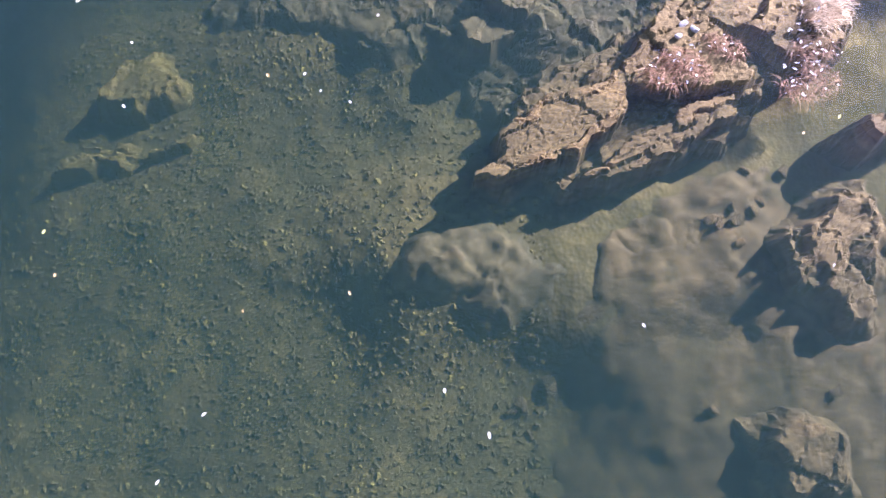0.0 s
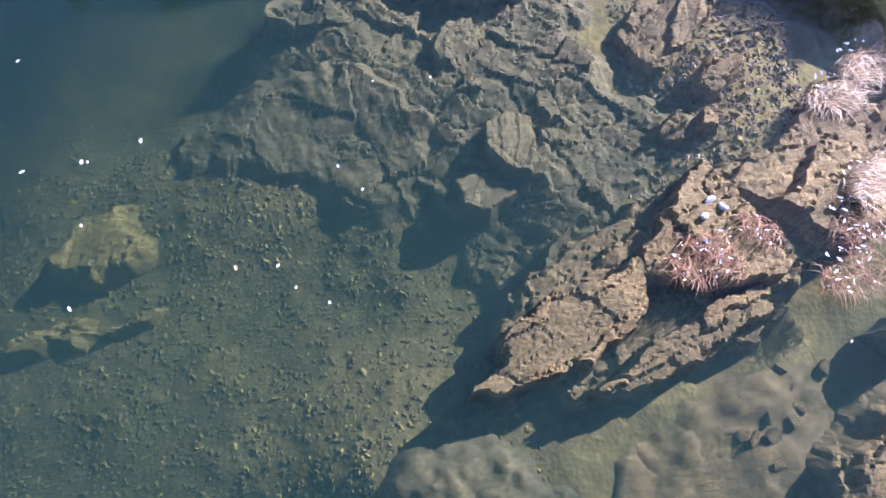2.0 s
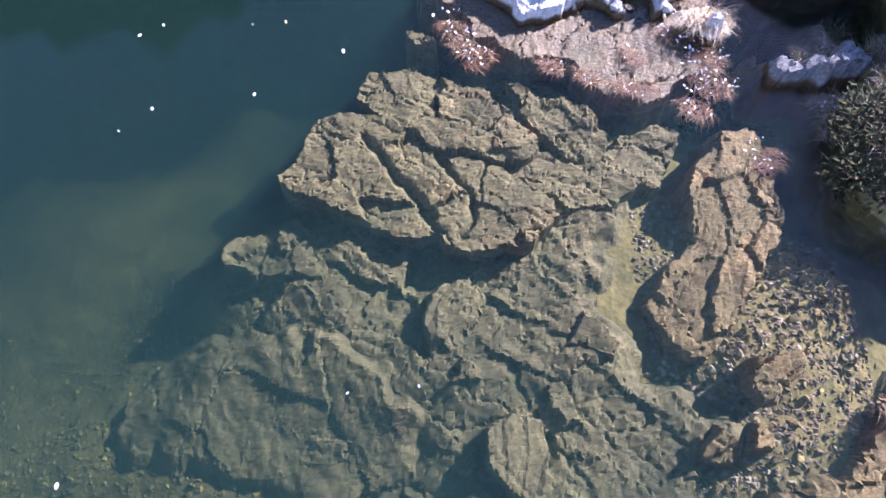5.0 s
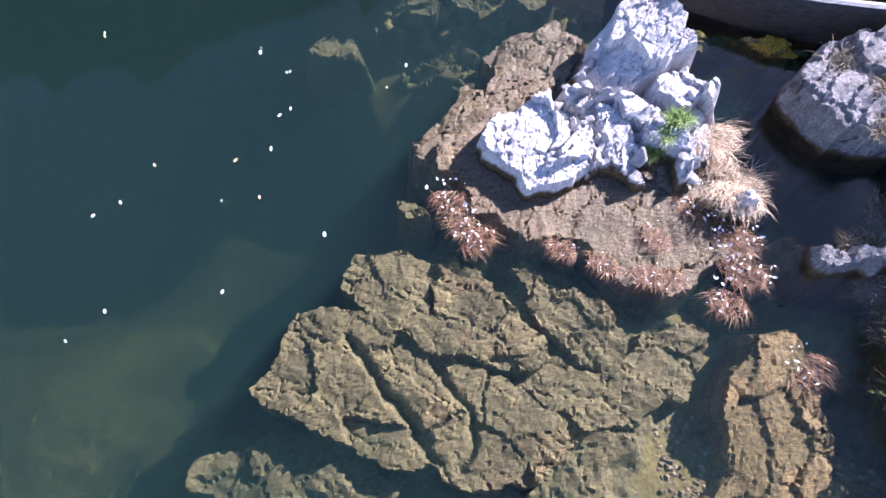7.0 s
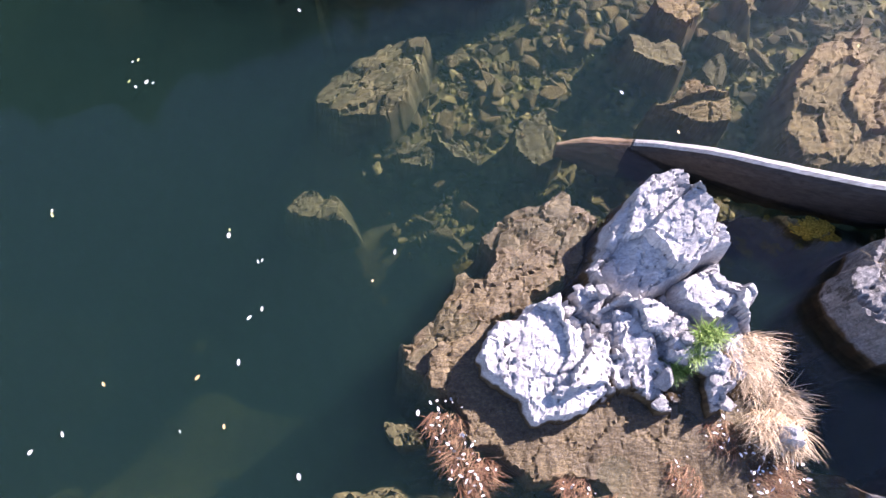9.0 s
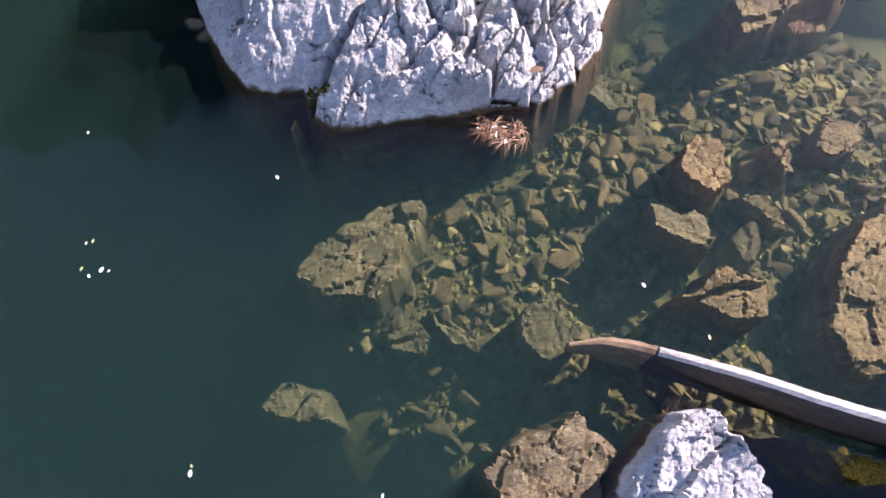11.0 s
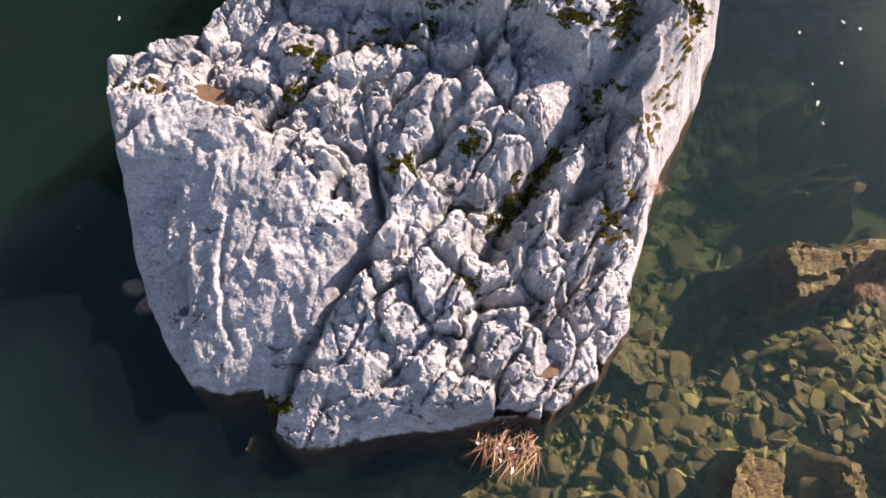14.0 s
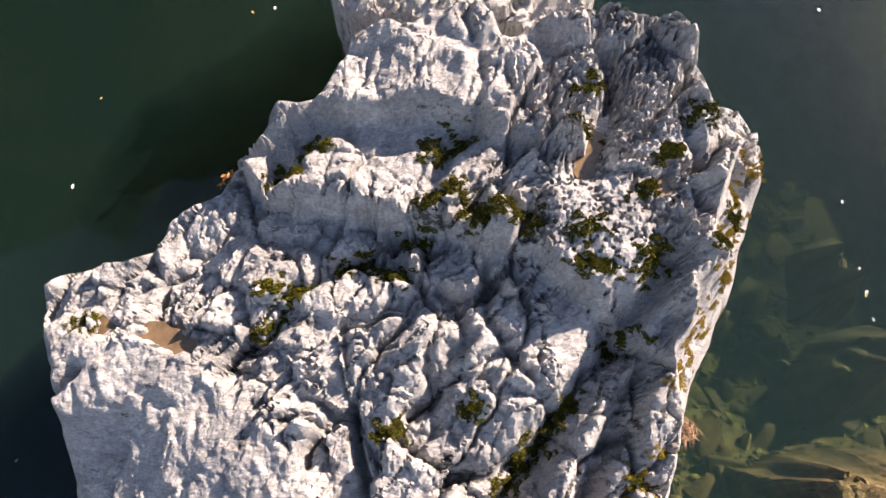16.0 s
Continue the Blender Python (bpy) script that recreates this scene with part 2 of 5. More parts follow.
def value_noise(x, y, seed=0):
    ix, iy = np.floor(x), np.floor(y)
    fx, fy = x - ix, y - iy
    fx, fy = fx * fx * fx * (fx * (fx * 6 - 15) + 10), fy * fy * fy * (fy * (fy * 6 - 15) + 10)
    a, b = scatter(ix, iy, seed), scatter(ix + 1, iy, seed)
    c, d = scatter(ix, iy + 1, seed), scatter(ix + 1, iy + 1, seed)
    return (a + (b - a) * fx) * (1 - fy) + (c + (d - c) * fx) * fy - 0.5


def fbm(x, y, octaves=4, seed=0, gain=0.5):
    total, amp = np.zeros_like(x), 1.0
    for n in range(octaves):
        total += amp * value_noise(x, y, seed + 13 * n)
        x, y, amp = x * 1.97 + y * 0.31 + 5.2, y * 1.97 - x * 0.31 + 1.3, amp * gain
    return total


def cells(x, y, seed):
    """Voronoi: the nearest and second distance, and the nearest cell's two numbers and centre."""
    ix, iy = np.floor(x), np.floor(y)
    f1, f2 = np.full_like(x, 9.0), np.full_like(x, 9.0)
    ca, cb, cx, cy = (np.zeros_like(x) for _ in range(4))
    for dx in (-1, 0, 1):
        for dy in (-1, 0, 1):
            jx, jy = ix + dx, iy + dy
            px, py = jx + 0.15 + 0.7 * scatter(jx, jy, seed), jy + 0.15 + 0.7 * scatter(jx, jy, seed + 7)
            d = np.hypot(px - x, py - y)
            near = d < f1
            f2 = np.where(near, f1, np.minimum(f2, d))
            ca, cb = np.where(near, scatter(jx, jy, seed + 21), ca), np.where(near, scatter(jx, jy, seed + 33), cb)
            cx, cy, f1 = np.where(near, px, cx), np.where(near, py, cy), np.where(near, d, f1)
    return f1, f2, ca, cb, cx, cy


def smooth(t):
    t = np.clip(t, 0, 1)
    return t * t * (3 - 2 * t)


def inside(x, y, outline):
    """Distance to a closed outline, positive within."""
    far, within = np.full_like(x, 1e9), np.zeros(x.shape, bool)
    for (ax, ay), (bx, by) in zip(outline, outline[1:] + outline[:1]):
        ex, ey = bx - ax, by - ay
        t = np.clip(((x - ax) * ex + (y - ay) * ey) / (ex * ex + ey * ey + 1e-12), 0, 1)
        far = np.minimum(far, np.hypot(x - ax - t * ex, y - ay - t * ey))
        if abs(ey) > 1e-9:
            within ^= ((ay > y) != (by > y)) & (x < ex * (y - ay) / ey + ax)
    return np.where(within, far, -far)


def off_line(x, y, line):
    """Distance to an open line, and the side: positive to its left."""
    far, side = np.full_like(x, 1e9), np.zeros_like(x)
    for (ax, ay), (bx, by) in zip(line, line[1:]):
        ex, ey = bx - ax, by - ay
        t = np.clip(((x - ax) * ex + (y - ay) * ey) / (ex * ex + ey * ey), 0, 1)
        d = np.hypot(x - ax - t * ex, y - ay - t * ey)
        near = d < far
        far, side = np.where(near, d, far), np.where(near, np.sign(ex * (y - ay) - ey * (x - ax)), side)
    return far, side


def mesh_of(name, verts, faces, material, smooth_shade=True):
    me = bpy.data.meshes.new(name)
    me.from_pydata(verts, [], faces)
    me.materials.append(material)
    if smooth_shade:
        me.polygons.foreach_set("use_smooth", [True] * len(me.polygons))
    me.update()
    return me


def thing(name, me, label, category, group="", kind=""):
    return tagged(new(name, me), label, category, group, kind)


def part_of(name, me, parent, label=""):
    ob = new(name, me)
    ob.parent = parent
    return tagged(ob, label) if label else ob


SURFACES = []


def layered(t):
    """Worn beds of rock seen on edge: a slow rise and a quick drop."""
    f = t - np.floor(t)
    return np.where(f < 0.8, smooth(f / 0.8) * 0.35 + 0.65 * f / 0.8, 1 - smooth((f - 0.8) / 0.2))


def rock(name, outline, top, base, material, label, category="rock", slope=(0.0, 0.0), edge=0.12, step=0.03, turn=30.0, cell=0.35,
         squeeze=2.0, facet=0.05, crack=0.05, lumps=0.05, rough=0.01, wobble=0.05, seed=1, grooves=(), group="", kind="", grow=0.03, follow=False, bedding=0.17, grit=0.007, seam=0.045, splits=0.45, worn_flat=0.65):
    """A rock over a plan outline: a tilted, jointed top broken into blocks along its grain, with steep weathered sides."""
    ox, oy = np.array(outline).T
    mx, my = ox.mean(), oy.mean()
    xs, ys = np.arange(ox.min() - 0.22, ox.max() + 0.22, step), np.arange(oy.min() - 0.22, oy.max() + 0.22, step)

    def shape(x, y):
        wx, wy = x + wobble * fbm(x * 4, y * 4, 4, seed + 3) * 2, y + wobble * fbm(x * 4, y * 4, 4, seed + 5) * 2
        d = inside(wx, wy, outline)
        ca, sa = math.cos(radians(turn)), math.sin(radians(turn))
        u, v = (wx * ca + wy * sa) / (cell * squeeze), (-wx * sa + wy * ca) / cell
        f1, f2, a, b, cx, cy = cells(u, v, seed)
        h = top + slope[0] * (x - mx) + slope[1] * (y - my)
        if follow:
            h = h + bed_height(x, y)
        h = h + facet * (a - 0.5) + facet * 0.6 * ((u - cx) * (b - 0.5) * 2 + (v - cy) * (a - 0.5) * 2)
        h = h - crack * np.clip(1 - (f2 - f1) / seam, 0, 1)
        bend = 0.16 * fbm(u * 2, v * 2, 3, seed + 4)
        f1, f2, a, b, cx, cy = cells(u * 2.3 + 3 + bend, v * 2.6 + 9 + bend, seed + 40)
        h = h + worn_flat * facet * 0.14 * (a - 0.5) + worn_flat * facet * 0.32 * ((u * 2.3 + 3 + bend - cx) * (b - 0.5) * 2 + (v * 2.6 + 9 + bend - cy) * (a - 0.5) * 2) - crack * splits * np.clip(1 - (f2 - f1) / (seam * 1.6), 0, 1)
        f1, f2, a, b, cx, cy = cells(u * 5.3 + 5 + bend, v * 6.1 + 2 - bend, seed + 60)
        h = h + worn_flat * facet * 0.04 * (a - 0.5) + worn_flat * facet * 0.16 * ((u * 5.3 + 5 + bend - cx) * (b - 0.5) + (v * 6.1 + 2 - bend - cy) * (a - 0.5))
        h = h + lumps * fbm(x * 1.4, y * 1.4, 3, seed + 8)
        across = v * cell + 0.22 * fbm(x * 1.1, y * 1.1, 3, seed + 9) + 0.05 * fbm(x * 5, y * 5, 2, seed + 12)
        worn = 0.25 + 0.75 * smooth(0.5 + 1.6 * fbm(u * 1.5, v * 1.5, 2, seed + 14))
        h = h + worn_flat * rough * worn * (2.0 * layered(across / bedding) + 0.75 * layered(across / bedding * 2.83 + 0.4) - 1.2)
        h = h + grit * (1.6 * fbm(x * 7, y * 7, 3, seed + 16) + fbm(x * 24, y * 24, 3, seed + 17, 0.6))
        for line, depth, width in grooves:
            far, _ = off_line(wx, wy, line)
            h = h - depth * np.exp(-(far / width) ** 2)
        d = d + grow
        t = np.clip(d / (edge * (1 + 0.9 * fbm(x * 3.5, y * 3.5, 2, seed + 2))), 0, 1)
        low = bed_height(x, y) - 0.12 if follow else base
        return np.where(d > 0, low + np.maximum(h - low, 0.02) * np.minimum(1, 0.35 * t ** 0.5 + 0.75 * t), low), d

    gx, gy = np.meshgrid(xs, ys)
    gx, gy = gx + 0.4 * step * (scatter(gx * 31, gy * 17, seed) - 0.5) * 2, gy + 0.4 * step * (scatter(gx * 13, gy * 37, seed + 1) - 0.5) * 2
    z, d = shape(gx, gy)
    keep = d > -step * 1.5
    use = keep[:-1, :-1] & keep[1:, :-1] & keep[:-1, 1:] & keep[1:, 1:]
    index = np.arange(gx.size).reshape(gx.shape)
    quads = np.stack([index[:-1, :-1], index[:-1, 1:], index[1:, 1:], index[1:, :-1]], -1)[use]
    picked, quads = np.unique(quads, return_inverse=True)
    quads = quads.reshape(-1, 4)
    verts = np.stack([gx.ravel(), gy.ravel(), z.ravel()], 1)[picked]
    under = len(verts)
    verts = verts.tolist() + [(x, y, base - 0.01) for x, y in outline]
    me = mesh_of(name, verts, quads.tolist() + [list(range(under, under + len(outline)))[::-1]], material, follow and edge > 0.5)
    SURFACES.append((shape, (ox.min(), ox.max(), oy.min(), oy.max())))
    return thing(name, me, label, category, group, kind)


def heights(x, y):
    """The top of bed and rocks at many places."""
    x, y = np.asarray(x, float), np.asarray(y, float)
    h = bed_height(x, y)
    for shape, (x0, x1, y0, y1) in SURFACES:
        near = (x0 <= x) & (x <= x1) & (y0 <= y) & (y <= y1)
        if near.any():
            z, d = shape(x[near], y[near])
            h[near] = np.where(d > 0, np.maximum(h[near], z), h[near])
    return h


def height_at(x, y):
    return float(heights([x], [y])[0])


# ---- the river bed, one sheet that runs on under everything ----
DEPTHS = [(-3.5, 1, -1.1), (-1.5, 1, -1.05), (0.8, 0.6, -1.0), (2.4, 1.2, -0.76), (3.6, 2, -0.58), (-3.5, 4, -1.05), (-1, 3.6, -1.0), (0.1, 3.7, -0.85),
          (1.2, 4.6, -0.42), (-0.65, 6.3, -0.42), (0.1, 5.5, -0.4), (1.0, 5.5, -0.32), (0.35, 4.05, -0.8), (1.5, 5.0, -0.42), (-1.2, 5.3, -0.7), (-1.0, 19.0, -3.4), (1.0, 21.0, -3.4), (3.6, 19.5, -2.8), (0.15, 12.2, -0.62), (0.2, 11.5, -0.66), (-1.4, 6.6, -0.52), (-0.3, 7.2, -0.36), (-0.9, 6.6, -0.44), (-1.6, 7.3, -1.3), (-1.7, 6.4, -0.7), (-2.4, 6.0, -1.2), (-1.7, 5.2, -0.78), (-0.3, 10.2, -1.25), (-0.9, 9.5, -2.1), (-0.4, 10.7, -0.95), (-1.0, 10.75, -1.0), (-0.4, 12.0, -0.75), (-1.5, 8.4, -2.3), (-1.5, 11.0, -2.1), (2.9, 9.6, -1.5), (2.85, 7.8, -0.9), (1.6, 2.5, -0.38), (0.5, 2.6, -0.55), (1.5, 2.0, -0.52), (0.9, 2.2, -0.52), (0.15, 2.45, -0.55), (-0.5, 11.9, -0.72), (2.75, 1.7, -0.45), (0.3, 5.8, -0.4), (2.8, 4.9, -0.22), (2.7, 5.9, -0.12), (1.6, 5.8, -0.3), (-0.5, 5, -0.64), (-3.2, 6.5, -1.7), (-2.5, 7.4, -2.0), (-3.6, 9.0, -2.5), (-3.6, 11.5, -3.4), (-1.9, 8.2, -2.4), (1.3, 6.9, -0.32),
          (0.7, 8.2, -0.32), (-1.5, 10, -3.0), (0.3, 10.4, -0.75), (1.0, 11.4, -0.7), (-0.9, 12.6, -1.3), (-2.2, 12.5, -3.2), (2.6, 10.6, -0.45), (2.6, 12.4, -0.5),
          (4, 12.8, -0.4), (1.7, 13.4, -0.65), (3.3, 13.9, -0.5), (3.0, 15.6, -1.9), (4.2, 16.8, -2.3), (2.6, 14.9, -1.3), (-2.5, 15, -3.4), (3.0, 8.7, -1.6), (2.4, 7.3, -0.35)]


def bed_height(x, y):
    top, below = np.zeros_like(x), np.full_like(x, 1e-6)
    for px, py, pz in DEPTHS:
        w = 1 / (0.3 + (x - px) ** 2 + (y - py) ** 2) ** 2
        top, below = top + w * pz, below + w
    h = top / below
    left, right = smooth((-x - 3.6) / 5), smooth((x - 6.0) / 3)
    h = h * (1 - left) - 3.4 * left
    h = h + right * 2.6
    shore = 3.45 + 0.1 * np.sin(y * 1.7) + 0.22 * fbm(y * 1.5, x * 0, 3, 61) + 0.6 * smooth((y - 8.2) / 0.6) + 0.5 * smooth((6.9 - y) / 0.7)
    span = smooth((y - 4.4) / 0.8) * smooth((10.1 - y) / 0.5)
    bank = smooth((x - shore) / 0.4) * span
    h = h * (1 - bank) + bank * (0.18 + 0.12 * fbm(x * 3, y * 3, 4, 66))
    # unseen rise past the right edge, added to cast shade on the bank
    high = smooth((x - 4.1) / 0.45) * smooth((y - 5.4) / 1.4) * smooth((11.6 - y) / 0.7)
    h = h + high * (0.3 + 0.24 * np.clip(y - 6.8, 0, 5) + 0.3 * fbm(x * 1.6, y * 1.6, 4, 67))
    return h + 0.09 * fbm(x * 1.1, y * 1.1, 4, 5) + 0.02 * fbm(x * 7, y * 7, 3, 6)


def river_bed():
    xs = np.concatenate([[-400, -120, -40, -20, -12, -8], np.arange(-6, 6.01, 0.05), [8, 12, 20, 40, 120, 400]])
    ys = np.concatenate([[-400, -120, -40, -15, -6, -4], np.arange(-2.6, 21, 0.05), [24, 30, 50, 120, 400]])
    gx, gy = np.meshgrid(xs, ys)
    gz = bed_height(gx, gy)
    index = np.arange(gx.size).reshape(gx.shape)
    quads = np.stack([index[:-1, :-1], index[:-1, 1:], index[1:, 1:], index[1:, :-1]], -1).reshape(-1, 4)
    me = mesh_of("ground", np.stack([gx.ravel(), gy.ravel(), gz.ravel()], 1).tolist(), quads.tolist(), BED)
    me.materials.append(SOIL)
    high = (gz[:-1, :-1] > 0.02).ravel()
    me.polygons.foreach_set("material_index", high.astype(int).tolist())
    return thing("ground", me, "grey-green silt and gravel river bed rising to a dark bank", "river bed", kind="structure")


river_bed()


def unseen_hillside():
    """An unseen steep slope, added to close the place ahead and to the left and to darken what the water mirrors there.
    """
    us, vs = np.linspace(0, 1, 70), np.linspace(0, 1, 26)
    u, v = np.meshgrid(us, vs)
    x, y = -17 + 21 * u - 12 * v * (1 - u), 27 - 14 * (1 - u) ** 2 + 11 * v * u
    z = -3 + 26 * v ** 0.9 * (0.6 + 0.4 * smooth(u * 1.6)) * smooth((1.02 - u) / 0.2)
    y = y - 2.5 * fbm(u * 30, v * 12, 4, 71)
    z = z + 3.0 * v * fbm(u * 40 + 7, v * 14, 4, 72)
    index = np.arange(u.size).reshape(u.shape)
    quads = np.stack([index[:-1, :-1], index[:-1, 1:], index[1:, 1:], index[1:, :-1]], -1).reshape(-1, 4)
    wood = plain("unseen_dark_slope", (0.012, 0.016, 0.01), (0.05, 0.055, 0.025), 1.2, 0.95, 0.05, 0.3)
    thing("backdrop", mesh_of("backdrop", np.stack([x.ravel(), y.ravel(), z.ravel()], 1).tolist(), quads.tolist(), wood), "unseen dark wooded slope added to darken water reflections", "hillside", kind="structure")


unseen_hillside()


def water():
    """The still surface, and below it stacked tinted sheets that imitate haze and veil deeper things more."""
    edge = [(-400, -400), (400, -400), (400, 400), (-400, 400)]
    me = mesh_of("water", [(x, y, 0.0) for x, y in edge], [(0, 1, 2, 3)], water_surface(), False)
    ob = thing("water", me, "still clear green river water with faint ripples", "water", kind="structure")
    ob.visible_shadow = False
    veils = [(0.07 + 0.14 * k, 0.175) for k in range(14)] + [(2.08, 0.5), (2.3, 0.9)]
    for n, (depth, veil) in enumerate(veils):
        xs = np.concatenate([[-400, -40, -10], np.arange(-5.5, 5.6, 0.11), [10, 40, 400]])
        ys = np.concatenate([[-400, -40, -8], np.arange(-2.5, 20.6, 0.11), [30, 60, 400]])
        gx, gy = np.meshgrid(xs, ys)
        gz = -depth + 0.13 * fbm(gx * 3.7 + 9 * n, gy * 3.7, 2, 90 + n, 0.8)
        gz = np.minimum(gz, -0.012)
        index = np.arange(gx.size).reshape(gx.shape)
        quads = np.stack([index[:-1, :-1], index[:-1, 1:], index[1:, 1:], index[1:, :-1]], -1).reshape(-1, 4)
        layer = mesh_of("haze_sheet", np.stack([gx.ravel(), gy.ravel(), gz.ravel()], 1).tolist(), quads.tolist(), haze_sheet("painted_depth_haze", veil, (0.948, 0.978, 0.96), depth, veil < 0.4))
        child = part_of("haze_sheet", layer, ob, "thin green sheet standing in for underwater haze")
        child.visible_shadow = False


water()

# ---- rocks under the water where the walk begins ----
SUNK = "algae-coated brown bedrock under clear green water"
rock("submerged_boulder", [(-3.49, 4.65), (-2.97, 4.59), (-2.91, 4.36), (-2.62, 4.04), (-2.7, 3.88), (-2.93, 3.75), (-3.07, 3.51), (-3.34, 3.58), (-3.8, 3.61), (-3.83, 3.8), (-3.61, 4.2), (-3.38, 4.42)], -0.74, -1.5, YELLOW_ROCK, "yellow-green algae-coated boulder sunk on the gravel bed", slope=(-0.02, -0.06), grow=0.08, edge=0.26, turn=60, cell=0.4, facet=0.07, crack=0.03, rough=0.008, lumps=0.04, seed=3)
rock("submerged_slab", [(-4.32, 3.16), (-3.56, 3.41), (-2.47, 3.5), (-2.47, 3.17), (-3.32, 2.85), (-4.21, 2.79)], -0.86, -1.5, YELLOW_ROCK, "low algae-coated slab half buried in gravel", slope=(0.0, 0.15), edge=0.25, cell=0.5, facet=0.06, rough=0.006, seed=4)
rock("bedrock_slab", [(-3.02, 5.12), (-2.43, 6.02), (-1.62, 6.06), (-0.96, 5.99), (-0.47, 5.96), (-0.2, 5.66), (0.12, 5.3), (0.07, 4.64), (-0.07, 4.03), (-0.64, 4.13), (-1.23, 4.32), (-1.85, 4.58), (-2.33, 4.52), (-2.91, 4.95)], 0.13, -1.9, ALGAE_ROCK, "broad ribbed bedrock slab sloping under green water", slope=(0.02, 0.06), edge=0.4, step=0.024, turn=-58, cell=0.7, squeeze=1.9, facet=0.05, crack=0.025, lumps=0.05, rough=0.006, bedding=0.13, seam=0.03, splits=0.3, seed=5, follow=True)
rock("submerged_stone", [(0.43, 5.09), (0.61, 5.2), (0.87, 5.15), (0.88, 4.88), (0.92, 4.63), (0.81, 4.5), (0.58, 4.57), (0.39, 4.83)], -0.3, -0.8, ALGAE_ROCK, "flat angular stone with scored top under water", edge=0.06, step=0.02, turn=80, cell=0.6, facet=0.03, crack=0.01, lumps=0.03, rough=0.008, wobble=0.025, seed=6)
rock("submerged_stone", [(0.12, 4.52), (0.35, 4.65), (0.67, 4.55), (0.74, 4.4), (0.45, 4.16), (0.21, 4.28)], -0.4, -0.85, ALGAE_ROCK, "flat angular stone with scored top under water", edge=0.06, step=0.02, turn=60, cell=0.6, facet=0.03, crack=0.01, lumps=0.03, rough=0.008, wobble=0.025, slope=(0, -0.1), seed=7)
rock("submerged_stone", [(0.85, 5.43), (1.06, 5.51), (1.12, 5.31), (1.21, 5.12), (1.0, 5.06), (0.86, 5.2)], -0.28, -0.75, ALGAE_ROCK, "rounded olive stone leaning on flat stones under water", edge=0.09, step=0.02, cell=0.5, facet=0.05, crack=0.015, wobble=0.03, seed=8)
rock("submerged_stone", [(0.96, 5.63), (1.21, 5.99), (1.41, 5.84), (1.41, 5.57), (1.19, 5.66)], -0.18, -0.75, ALGAE_ROCK, "wedge-shaped brown stone under water", edge=0.07, step=0.02, cell=0.6, facet=0.05, crack=0.01, wobble=0.02, slope=(0.25, 0.1), seed=9)
rock("submerged_stone", [(1.93, 4.86), (2.11, 5.1), (2.24, 4.99), (2.22, 4.76), (2.0, 4.81)], -0.1, -0.6, BROWN_ROCK, "tilted tan stone casting a dark shadow under water", edge=0.06, step=0.02, cell=0.4, facet=0.08, wobble=0.02, slope=(0.15, 0.2), seed=10)
rock("submerged_stone", [(2.33, 5.35), (2.44, 5.57), (2.86, 5.63), (2.72, 5.4), (2.5, 5.24)], 0.02, -0.5, BROWN_ROCK, "square-edged brown stone breaking the shallow water", edge=0.05, step=0.02, cell=0.4, facet=0.06, wobble=0.025, slope=(0.1, 0.25), seed=11)
rock("submerged_stone", [(2.3, 4.89), (2.4, 5.1), (2.48, 5.02), (2.55, 4.87)], -0.08, -0.5, BROWN_ROCK, "small tilted brown stone in the shallows", edge=0.05, step=0.02, cell=0.3, facet=0.06, wobble=0.02, seed=12)
rock("wedge_rock", [(0.24, 2.49), (0.54, 2.95), (0.74, 3.24), (1.17, 3.5), (1.7, 3.66), (1.63, 3.25), (1.49, 3.01), (1.2, 2.75), (0.79, 2.61)], -0.06, -1.2, BROWN_ROCK, "long tilted plate of brown rock just under water", slope=(0.07, 0.02), edge=0.07, step=0.02, turn=32, cell=0.35, squeeze=2.5, facet=0.05, crack=0.03, lumps=0.03, rough=0.007, bedding=0.11, seed=13)
rock("wedge_rock", [(1.05, 2.55), (1.53, 2.87), (1.98, 3.21), (2.61, 3.41), (2.81, 3.11), (2.26, 2.97), (1.82, 2.71), (1.28, 2.44)], -0.1, -1.1, BROWN_ROCK, "long brown rock block beside a deep dark joint under water", slope=(0.03, 0.04), edge=0.09, step=0.02, turn=30, cell=0.26, squeeze=3, facet=0.05, crack=0.035, lumps=0.03, rough=0.007, bedding=0.11, seed=14)
rock("wedge_rock", [(1.51, 3.74), (1.9, 4.18), (2.18, 4.59), (2.38, 4.47), (2.69, 4.01), (2.93, 3.54), (2.57, 3.38), (1.92, 3.33), (1.57, 3.43)], 0.0, -0.9, BROWN_ROCK, "rough brown rock hump with grass at the waterline", slope=(0.06, -0.03), edge=0.12, step=0.025, turn=40, cell=0.25, facet=0.08, crack=0.03, lumps=0.05, rough=0.007, bedding=0.12, seed=15)
rock("submerged_shelf", [(-0.14, 2.91), (0.34, 3.16), (0.92, 3.93), (1.29, 4.16), (1.1, 3.7), (0.78, 3.32), (0.44, 3.11), (0.05, 2.91)], -0.34, -1.2, ALGAE_ROCK, "narrow algae-coated shelf along the wedge rock under water", slope=(0.12, 0.02), edge=0.16, step=0.03, turn=45, cell=0.3, facet=0.1, crack=0.05, lumps=0.1, seed=16)
rock("submerged_slab", [(-0.8, 1.69), (-0.65, 2.07), (-0.35, 2.32), (0.28, 2.53), (0.9, 2.3), (1.43, 1.87), (1.05, 1.45), (0.36, 1.05), (-0.07, 1.29), (-0.47, 1.44)], 0.12, -1.4, ALGAE_ROCK, "folded silt-covered slab deep under water", slope=(0.03, 0.06), edge=0.6, step=0.028, turn=-55, cell=0.6, squeeze=1.9, facet=0.06, crack=0.03, lumps=0.05, rough=0.007, bedding=0.12, seed=17, follow=True)
